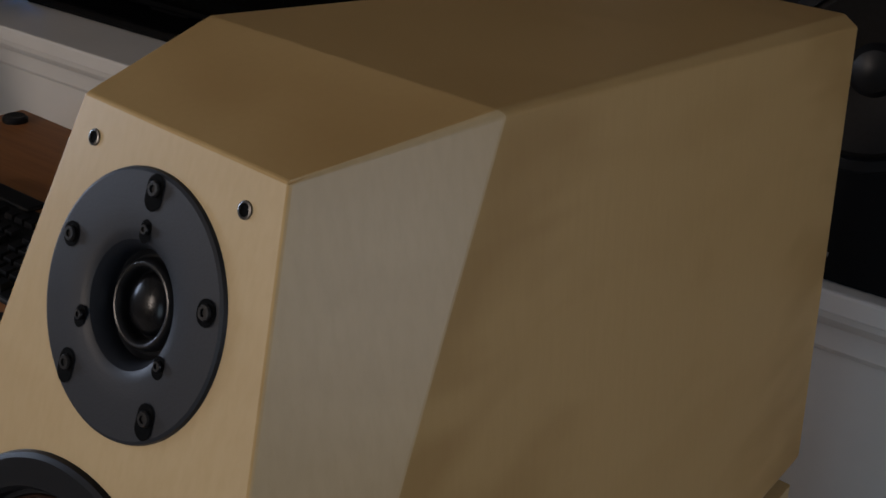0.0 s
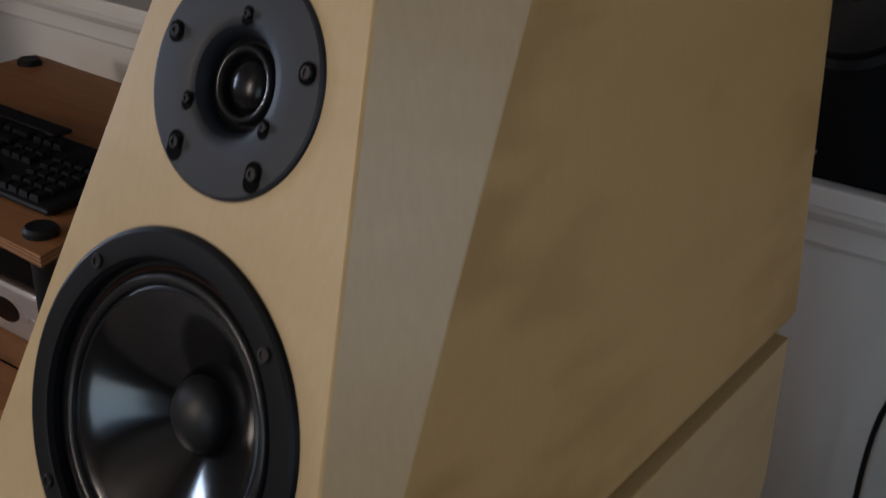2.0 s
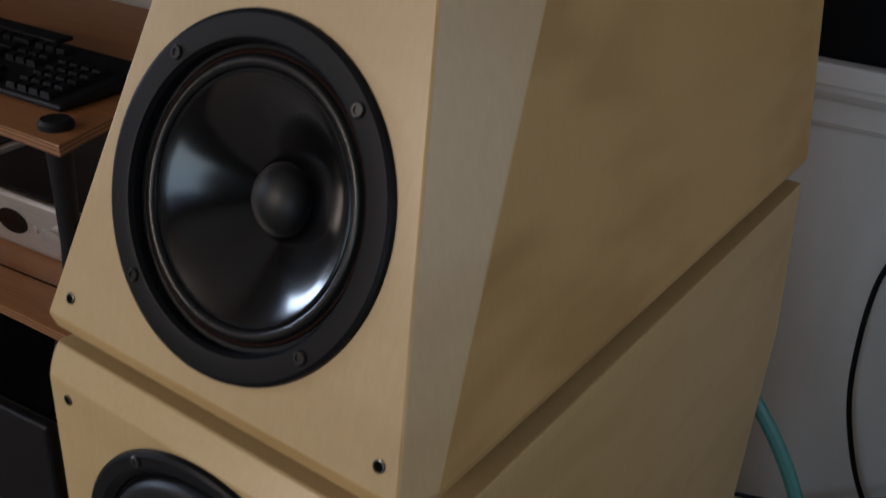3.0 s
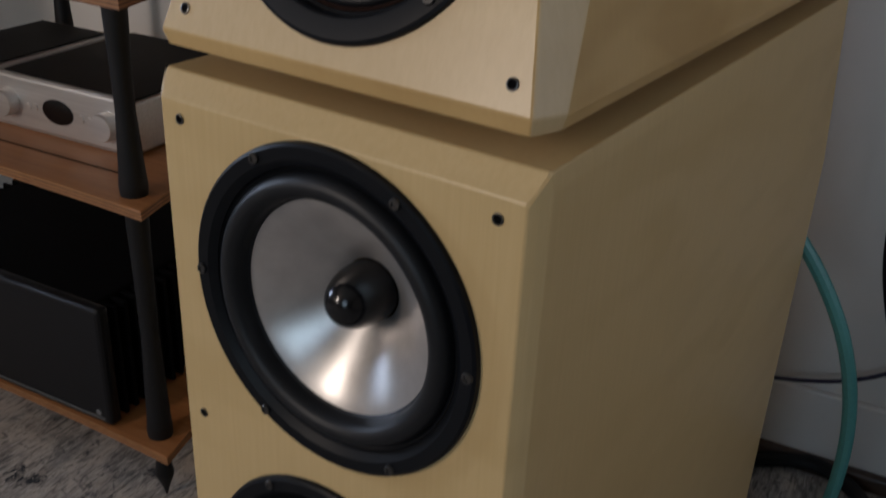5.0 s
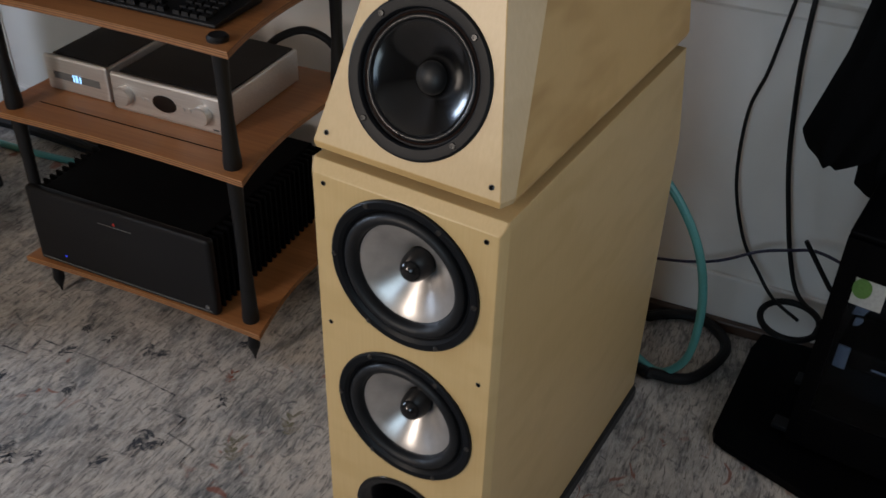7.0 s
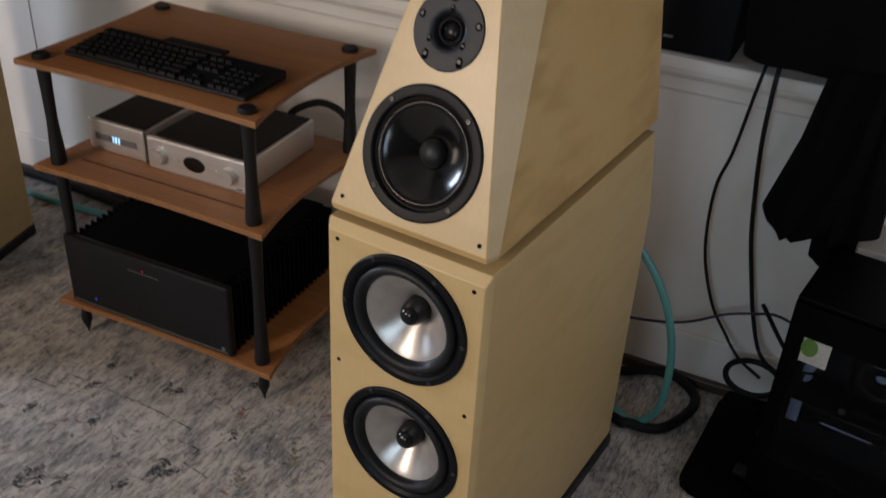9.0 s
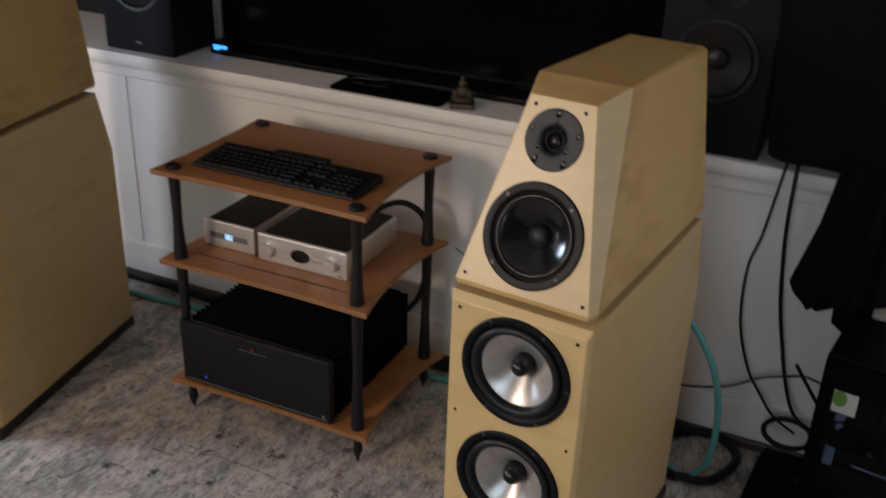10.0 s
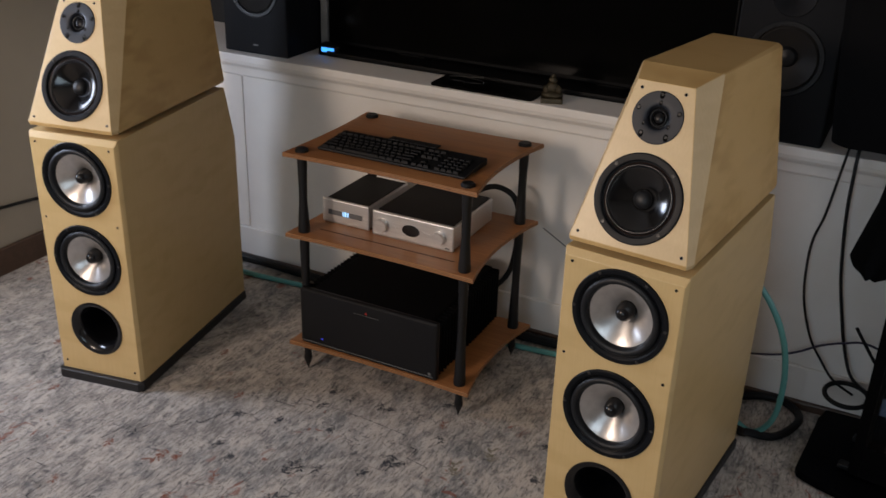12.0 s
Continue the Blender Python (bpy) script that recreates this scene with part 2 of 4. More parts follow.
M_DARKWALL = wall_paint("dark_cloth_wall", (0.004, 0.004, 0.004), 0.3)
M_CEIL = wall_paint("ceiling_white", (0.52, 0.49, 0.45))
M_BROWN = rack_wood("baseboard_brown", (0.085, 0.050, 0.034), (0.045, 0.026, 0.018))
M_SILVER = brushed("aluminium", (0.80, 0.79, 0.78), 0.42, (6, 300, 300))
M_BLACKTOP = plain("top_black", (0.010, 0.009, 0.009), 0.6, 0.0, 500, 0.2, 0.2, 0.25)
M_FIN = plain("fin_black", (0.0025, 0.0025, 0.003), 0.7, 0.0, 500, 0.2, 0.1, 0.06)
M_AMPFACE = plain("amp_face", (0.006, 0.006, 0.007), 0.34, 0.0, 300, 0.15, 0.04, 0.3)
M_PRINT = plain("print_grey", (0.12, 0.12, 0.12), 0.6)
M_KEYS = plain("keycap_black", (0.005, 0.005, 0.006), 0.5, 0.0, 700, 0.2, 0.15, 0.25)
M_KEYBASE = plain("keyboard_black", (0.006, 0.006, 0.007), 0.5, 0.0, 300, 0.2, 0.1, 0.3)
M_SCREEN = plain("screen_black", (0.002, 0.002, 0.002), 0.12, 0.0, 40, 0.1, 0.0, 0.05)
M_PALEGREY = plain("pale_grey", (0.20, 0.195, 0.19), 0.4)
M_TVBODY = plain("tv_black", (0.003, 0.003, 0.0035), 0.45, 0.0, 200, 0.2, 0.05, 0.12)
M_MONITOR = plain("monitor_black", (0.0045, 0.005, 0.0065), 0.6, 0.0, 500, 0.2, 0.2, 0.15)
M_MONCONE = plain("monitor_cone", (0.020, 0.0185, 0.0175), 0.5, 0.0, 200, 0.2, 0.08, 0.15)
M_FIGURE = plain("old_brass", (0.050, 0.040, 0.022), 0.5, 0.4, 90, 0.5, 0.4)
M_JACKET = plain("jacket_black", (0.0025, 0.0025, 0.003), 0.9, 0.0, 600, 0.3, 0.4, 0.1)
M_CASE = plain("case_black", (0.0015, 0.0015, 0.002), 0.5, 0.0, 400, 0.2, 0.1, 0.05)
M_CABLE = plain("cable_black", (0.006, 0.006, 0.007), 0.5, 0.0, 300, 0.2, 0.1, 0.25)
M_BLUECORD = plain("cord_blue", (0.020, 0.018, 0.045), 0.45)
M_TEAL = plain("cable_teal", (0.085, 0.27, 0.255), 0.45, 0.0, 300, 0.15, 0.1)
M_SLATE = worn_yarn("yarn_slate", (0.052, 0.054, 0.062))
M_RUST = worn_yarn("yarn_rust", (0.22, 0.092, 0.066))
M_OLIVE = worn_yarn("yarn_olive", (0.17, 0.155, 0.110))
M_GREEN = plain("sticker_green", (0.075, 0.17, 0.035), 0.5)
M_STICKER = plain("sticker_white", (0.34, 0.36, 0.36), 0.5)
M_BOARD = plain("circuit_dark", (0.006, 0.008, 0.012), 0.45, 0.0, 200, 0.4, 0.1, 0.25)
M_PALE = plain("pale_plastic", (0.17, 0.21, 0.28), 0.3)
M_GLASS = glass("smoked_glass", (0.42, 0.47, 0.54), 0.02, 1.2)
M_CLEAR = glass("clear_glass", (0.95, 0.97, 0.97))
M_BLUELIGHT = emitter("display_blue", (0.06, 0.35, 1.0), 2.0)
M_BLUELED = emitter("led_blue", (0.05, 0.08, 1.0), 0.8)
M_REDLED = emitter("led_red", (1.0, 0.06, 0.03), 0.3)
M_WINLIGHT = emitter("display_white", (0.40, 0.70, 1.0), 1.8)

# ---------- mesh helpers ----------


def mesh_of(bm, material, smooth=False):
    bmesh.ops.recalc_face_normals(bm, faces=bm.faces)
    data = bpy.data.meshes.new("mesh")
    if smooth:
        for f in bm.faces:
            f.smooth = True
        for e in bm.edges:
            if len(e.link_faces) == 2 and e.calc_face_angle(0) > radians(21):
                e.smooth = False
    bm.to_mesh(data)
    bm.free()
    for m in material if isinstance(material, (list, tuple)) else (material,):
        data.materials.append(m)
    return data


def part(name, bm, material, parent, label="", smooth=False):
    """A bmesh as one mesh object under a thing or a part, in the thing's own coordinates."""
    ob = new(name, mesh_of(bm, material, smooth))
    ob.parent = parent
    if label:
        tagged(ob, label)
    return ob


def thing(name, m, label, category, group="", kind=""):
    ob = new(name)
    ob.empty_display_size = 0.05
    ob.matrix_world = m
    return tagged(ob, label, category, group, kind)


def solid(name, bm, material, m, label, category="", group="", kind="", smooth=False):
    """A thing that is one mesh."""
    ob = new(name, mesh_of(bm, material, smooth))
    ob.matrix_world = m
    return tagged(ob, label, category, group, kind)


def box(x0, y0, z0, x1, y1, z1, bevel=0.0, seg=2, bm=None):
    own = bmesh.new()
    bmesh.ops.create_cube(own, size=1.0)
    for v in own.verts:
        v.co = ((x0 + x1) / 2 + v.co.x * (x1 - x0), (y0 + y1) / 2 + v.co.y * (y1 - y0), (z0 + z1) / 2 + v.co.z * (z1 - z0))
    if bevel:
        bmesh.ops.bevel(own, geom=list(own.edges), offset=bevel, segments=seg, profile=0.5, affect="EDGES")
    if bm is None:
        return own
    return joined(bm, own)


def joined(bm, own, m=None):
    if m is not None:
        own.transform(m)
    data = bpy.data.meshes.new("tmp")
    own.to_mesh(data)
    own.free()
    bm.from_mesh(data)
    bpy.data.meshes.remove(data)
    return bm


def lathe(profile, seg=64, m=None):
    """A turned body about z from (radius, height) pairs."""
    bm = bmesh.new()
    rings = []
    for r, z in profile:
        if r < 1e-6:
            rings.append([bm.verts.new((0, 0, z))])
        else:
            rings.append([bm.verts.new((r * math.cos(2 * math.pi * k / seg), r * math.sin(2 * math.pi * k / seg), z)) for k in range(seg)])
    for a, b in zip(rings, rings[1:]):
        for k in range(seg):
            q = [a[k % len(a)], a[(k + 1) % len(a)], b[(k + 1) % len(b)], b[k % len(b)]]
            q = list(dict.fromkeys(q))
            if len(q) > 2:
                bm.faces.new(q)
    if m is not None:
        bm.transform(m)
    return bm


def hull(points):
    bm = bmesh.new()
    for p in points:
        bm.verts.new(p)
    bmesh.ops.convex_hull(bm, input=bm.verts)
    bmesh.ops.dissolve_limit(bm, angle_limit=radians(1.5), verts=bm.verts, edges=bm.edges)
    return bm


def smooth_path(points, steps=8):
    """A Catmull-Rom line through the points."""
    ps = [Vector(p) for p in points]
    ps = [ps[0] * 2 - ps[1], *ps, ps[-1] * 2 - ps[-2]]
    out = []
    for a, b, c, d in zip(ps, ps[1:], ps[2:], ps[3:]):
        for k in range(steps):
            t = k / steps
            out.append(0.5 * (2 * b + (c - a) * t + (2 * a - 5 * b + 4 * c - d) * t ** 2 + (3 * b - a - 3 * c + d) * t ** 3))
    return [*out, ps[-2]]


def tube(points, radius, seg=10, steps=8):
    bm = bmesh.new()
    line = smooth_path(points, steps)
    side, last, rings = None, None, []
    for k, p in enumerate(line):
        ahead = (line[min(k + 1, len(line) - 1)] - line[max(k - 1, 0)]).normalized()
        if side is None:
            side = ahead.orthogonal().normalized()
        side = (side - ahead * side.dot(ahead)).normalized()
        up = ahead.cross(side)
        rings.append([bm.verts.new(p + radius * (math.cos(2 * math.pi * j / seg) * side + math.sin(2 * math.pi * j / seg) * up)) for j in range(seg)])
    for a, b in zip(rings, rings[1:]):
        for j in range(seg):
            bm.faces.new((a[j], a[(j + 1) % seg], b[(j + 1) % seg], b[j]))
    bm.faces.new(rings[0])
    bm.faces.new(rings[-1][::-1])
    return bm


def slab(outline, z0, z1, bevel=0.0):
    """A flat plate from an outline in plan."""
    bm = bmesh.new()
    low = [bm.verts.new((x, y, z0)) for x, y in outline]
    high = [bm.verts.new((x, y, z1)) for x, y in outline]
    bm.faces.new(low[::-1])
    top = bm.faces.new(high)
    n = len(outline)
    for k in range(n):
        bm.faces.new((low[k], low[(k + 1) % n], high[(k + 1) % n], high[k]))
    if bevel:
        bmesh.ops.bevel(bm, geom=[e for f in (top,) for e in f.edges], offset=bevel, segments=2, profile=0.5, affect="EDGES")
    return bm


def opened(bm, normal, circles):
    """Cuts round openings into the one flat face that looks along normal."""
    normal = Vector(normal).normalized()
    face = max((f for f in bm.faces if f.normal.dot(normal) > 0.999), key=lambda f: f.calc_area())
    edges = list(face.edges)
    bmesh.ops.delete(bm, geom=[face], context="FACES_ONLY")
    for m, r in circles:
        ring = [bm.verts.new(m @ Vector((r * math.cos(2 * math.pi * k / 48), r * math.sin(2 * math.pi * k / 48), 0))) for k in range(48)]
        edges += [bm.edges.new((ring[k], ring[(k + 1) % 48])) for k in range(48)]
    bmesh.ops.triangle_fill(bm, use_beauty=True, use_dissolve=False, edges=edges, normal=normal)
    return bm


# ---------- room ----------
UL, UR, VF, TOP = -2.55, 1.9, -4.0, 2.55     # left and right wall, wall behind, ceiling
SILL = 0.798
G = -0.013                # top of the rug
F0 = G - 0.012            # floor boards


def setting(name, bm, material, label, smooth=False):
    return solid(name, bm, material, ROOM, label, "", "", "structure", smooth)


setting("floor", box(UL - 0.1, VF - 0.1, -0.13, UR + 0.1, 0.5, F0), M_BROWN, "dark brown wooden floor under a large rug")
rug = solid("rug", box(UL + 0.016, VF + 0.3, -0.012, UR - 0.3, -0.034, 0.0), M_RUG, ROOM @ pose(0, 0, G),
      "worn grey and beige oriental rug with dark tracery", "rug")
setting("ceiling", box(UL - 0.1, VF - 0.1, TOP, UR + 0.1, 0.5, TOP + 0.1), M_CEIL, "plain white ceiling")

# back wall: a white panelled dado with a deep sill, a dark recess above it
setting("wall_north", box(UL, 0.0, F0, UR, 0.10, SILL - 0.03), M_WHITE, "white painted panelled wall below the sill")
setting("wall_north_upper", box(UL, 0.36, SILL - 0.03, UR, 0.46, TOP), M_DARKWALL, "black draped wall behind the television")
sill = box(UL, -0.034, SILL - 0.028, UR, 0.36, SILL, 0.004)
setting("sill", sill, M_WHITE, "deep white painted window sill")
trim = bmesh.new()
cove = [(0.0, -0.0285), (-0.027, -0.0285), (-0.026, -0.036), (-0.021, -0.044), (-0.014, -0.050), (-0.011, -0.058), (-0.011, -0.078), (-0.007, -0.085), (0.0, -0.086)]
ends = [[trim.verts.new((u, v, SILL + z)) for v, z in cove] for u in (UL, UR)]
for k in range(len(cove)):
    trim.faces.new((ends[0][k], ends[0][k - 1], ends[1][k - 1], ends[1][k]))
trim.faces.new(ends[0])
trim.faces.new(ends[1][::-1])
setting("trim", trim, M_WHITE, "white coved moulding under the sill", True)
setting("trim_1", box(UL, -0.004, 0.122, -1.845, 0.0, SILL - 0.0856, 0.002), M_WHITE, "flat white upright board of the dado")
setting("baseboard", box(UL, -0.014, 0.0, UR, 0.0, 0.120, 0.004), M_WHITE, "white painted skirting board")
setting("baseboard_1", box(UL + 0.015, -0.032, F0, UR, -0.0142, 0.012, 0.005), M_BROWN, "dark brown shoe moulding at the carpet")
setting("trim_2", box(0.545, -0.02, SILL, 0.66, 0.36, TOP, 0.004), M_WHITE, "white window casing standing on the sill")
setting("trim_3", box(0.66, 0.0, SILL, UR, 0.36, TOP), M_WHITE, "white wall beside the window casing")
setting("trim_4", box(0.47, -0.13, 0.490, 1.35, -0.0005, 0.520, 0.004), M_LEFT, "beige ledge board on the wall")


def wall_with_windows(name, along, fixed, lo, hi, openings, z0, z1, thick, label):
    """A wall of blocks round its light openings; along 0: runs in x, 1: runs in y."""
    bm = bmesh.new()
    blocks, at = [], lo
    for a0, a1 in openings:
        blocks += [(at, a0, F0, TOP), (a0, a1, F0, z0), (a0, a1, z1, TOP)]
        at = a1
    for p, q, low, high in [*blocks, (at, hi, F0, TOP)]:
        b = (p, fixed, q, fixed + thick) if along == 0 else (fixed, p, fixed + thick, q)
        box(min(b[0], b[2]), min(b[1], b[3]), low, max(b[0], b[2]), max(b[1], b[3]), high, 0, 1, bm)
    return setting(name, bm, M_LEFT, label)


# the left opening is added to let the warm source in
wall_with_windows("wall_south", 0, VF, UL, UR, [(-2.35, -1.75), (-0.45, 0.45)], 0.80, 2.28, -0.1, "plain beige wall with a window and an opening added for the warm light")
wall_with_windows("wall_west", 1, UL, VF, 0.36, [(-1.70, -1.00)], 0.65, 1.60, -0.1, "plain beige painted wall beside the loudspeaker")
# unseen wall; its opening is added for the fill light
wall_with_windows("wall_east", 1, UR, VF, 0.36, [(-1.35, -0.45)], 0.85, 1.75, 0.1, "plain beige wall with an opening added for the fill light")
setting("baseboard_2", box(UL, -1.75, F0, UL + 0.015, -0.024, 0.088, 0.003), M_BROWN, "dark brown skirting board")

# ---------- loudspeakers ----------
TILT = math.degrees(math.atan2(0.117, 0.338))       # lean of the upper baffle


def on_low(x, z):
    return pose(x, 0, z, 90, 0, 0)


def on_high(x, z):
    return pose(x, 0.003 + (z - 0.793) * 0.117 / 0.338, z, 90 - TILT, 0, 0)


def screw_head(m, r, material, parent, name="screw"):
    bm = lathe([(0, 0.0008), (r * 0.45, 0.0008), (r * 0.5, 0.0016), (r * 0.85, 0.0016), (r, 0.0008), (r, -0.001)], 16, m)
    return part(name, bm, material, parent, "", True)


def woofer(parent, m):
    ring = lathe([(0.0945, -0.004), (0.0952, 0.0005), (0.0985, 0.0030), (0.1005, 0.0044), (0.1085, 0.005), (0.1105, 0.0035), (0.111, 0.0)], 96, m)
    drive = part("woofer", ring, M_FLANGE_BLACK, parent, "round woofer with a silver metal cone", True)
    roll = [(0.0948, 0.0), (0.0938, -0.0016), (0.0925, -0.0024)]
    roll += [(0.0835 + 0.0085 * math.cos(a), -0.003 + 0.0095 * math.sin(a)) for a in [math.pi * k / 12 for k in range(13)]]
    roll += [(0.0745, -0.006), (0.0730, -0.0075)]
    part("surround", lathe(roll, 96, m), M_RUBBER, drive, "black rubber surround", True)
    cone = [(0.0735, -0.0075)]
    cone += [(0.0735 - 0.052 * t, -0.0075 - 0.036 * t ** 1.25) for t in [k / 14 for k in range(1, 15)]]
    part("cone", lathe(cone, 128), M_CONE, drive, "silver metal cone", True).matrix_basis = m
    plug = [(0.0205, -0.046)]
    plug += [(0.0212 * math.cos(a) ** 0.85, -0.036 + 0.0310 * math.sin(a)) for a in [math.pi / 2 * k / 12 for k in range(12)]] + [(0.0, -0.005)]
    part("phase_plug", lathe(plug, 40, m), M_GLOSS, drive, "glossy black phase plug", True)
    for k in range(6):
        a = radians(60 * k)
        screw_head(m @ pose(0.1055 * math.cos(a), 0.1055 * math.sin(a), 0.005), 0.0037, M_STEEL, drive)
    return drive


def midrange(parent, m):
    ring = lathe([(0.0765, -0.0075), (0.0768, -0.0050), (0.0790, -0.0045), (0.0795, 0.0005), (0.0815, 0.0032), (0.0832, 0.0035), (0.0935, 0.0035), (0.0957, 0.0025), (0.0965, 0.0)], 96, m)
    drive = part("midrange", ring, M_FLANGE_BLACK, parent, "round midrange driver with a black cone", True)
    part("trim_ring", lathe([(0.0766, -0.0072), (0.0760, -0.0048), (0.0752, -0.0042), (0.0745, -0.0052)], 96, m), M_BRONZE, drive, "thin copper-brown ring", True)
    wave = [(0.0746, -0.0056)] + [(0.0708 + 0.0034 * math.cos(a), -0.0056 + 0.0034 * math.sin(a)) for a in [math.pi * k / 12 for k in range(1, 12)]]
    wave += [(0.0672, -0.0058), (0.0668, -0.0046), (0.0658, -0.0042), (0.0648, -0.0050)]
    part("surround", lathe(wave, 96, m), M_SHEEN, drive, "black rubber surround", True)
    cone = [(0.0648, -0.005)] + [(0.0648 - 0.048 * t, -0.005 - 0.029 * t ** 1.15) for t in [k / 14 for k in range(1, 15)]]
    part("cone", lathe(cone, 128, m), M_POLY, drive, "glossy black cone", True)
    cap = [(0.0205 * math.cos(a), -0.032 + 0.012 * math.sin(a)) for a in [math.pi / 2 * k / 8 for k in range(9)]]
    part("dust_cap", lathe(cap, 40, m), M_RUBBER, drive, "", True)
    for k in range(4):
        a = radians(45 + 90 * k)
        screw_head(m @ pose(0.0875 * math.cos(a), 0.0875 * math.sin(a), 0.0035), 0.0040, M_DARKSTEEL, drive)
    return drive


def pocket(m, r, length, parent):
    """A flat, slightly long black disc, coloured as the shade of a screw pocket, with its screw."""
    bm = bmesh.new()
    rim = []
    for k in range(24):
        a = 2 * math.pi * k / 24
        rim.append(bm.verts.new((r * math.cos(a), r * math.sin(a) + (length if math.sin(a) > 0 else -length) * 0.5, 0.0003)))
    bm.faces.new(rim)
    bm.transform(m)
    part("pocket_shade", bm, M_HOLE, parent)
    screw_head(m @ pose(0.0004, length * 0.3, 0.0004), r * 0.68, M_DARKSTEEL, parent)


def tweeter(parent, m):
    face = [(0.0222, -0.0085), (0.0225, -0.0060), (0.0232, -0.0035), (0.0244, -0.0012), (0.0260, 0.0006), (0.0280, 0.0015), (0.0310, 0.0020), (0.0400, 0.0022), (0.0530, 0.0022), (0.0544, 0.0016), (0.0550, 0.0)]
    drive = part("tweeter", lathe(face, 96, m), M_FLANGE, parent, "round dark grey dome tweeter", True)
    ring = [(0.0223, -0.0080), (0.0205, -0.0098), (0.0192, -0.0094)]
    ring += [(0.0166 + 0.0024 * math.cos(a), -0.0086 + 0.0046 * math.sin(a)) for a in [math.pi * k / 12 for k in range(13)]]
    ring += [(0.0138, -0.0105), (0.0130, -0.0100)]
    part("surround", lathe(ring, 64, m), M_SHEEN, drive, "shiny black ring round the dome", True)
    dome = [(0.0131, -0.0102)] + [(0.0129 * math.cos(a), -0.0102 + 0.0058 * math.sin(a)) for a in [math.pi / 2 * k / 10 for k in range(1, 11)]]
    part("dome", lathe(dome, 48, m), M_DOME, drive, "black fabric dome", True)
    for k in range(5):
        a = radians(90 + 72 * k)
        pocket(m @ pose(0.0462 * math.cos(a), 0.0462 * math.sin(a), 0.0024), 0.0049, 0.0052 if k in (0, 2, 3) else 0.001, drive)
    for k in range(3):
        a = radians(90 + 120 * k)
        pocket(m @ pose(0.0305 * math.cos(a), 0.0305 * math.sin(a), 0.0019), 0.0033, 0.003, drive)
    return drive


def bass_port(parent, m):
    lip = [(0.087, 0.0), (0.0865, 0.0025), (0.083, 0.0035)]
    lip += [(0.083 - 0.027 * math.sin(a), 0.0035 - 0.045 * (1 - math.cos(a))) for a in [math.pi / 2 * k / 12 for k in range(1, 13)]]
    lip += [(0.055, -0.16), (0.0, -0.16)]
    return part("bass_port", lathe(lip, 72, m), M_GLOSS, parent, "flared glossy black bass port", True)


def socket(parent, m):
    # the black middle paints the dark of the socket hole
    bm = lathe([(0.0036, 0.0), (0.0035, 0.0007), (0.0027, 0.0009), (0.0025, 0.0005), (0.0, 0.0004)], 20, m)
    axis = m.translation
    for f in bm.faces:
        f.material_index = 1 if (f.calc_center_median() - axis).length > 0.0026 else 0
    return part("grille_socket", bm, [M_HOLE, M_STEEL], parent, "", True)


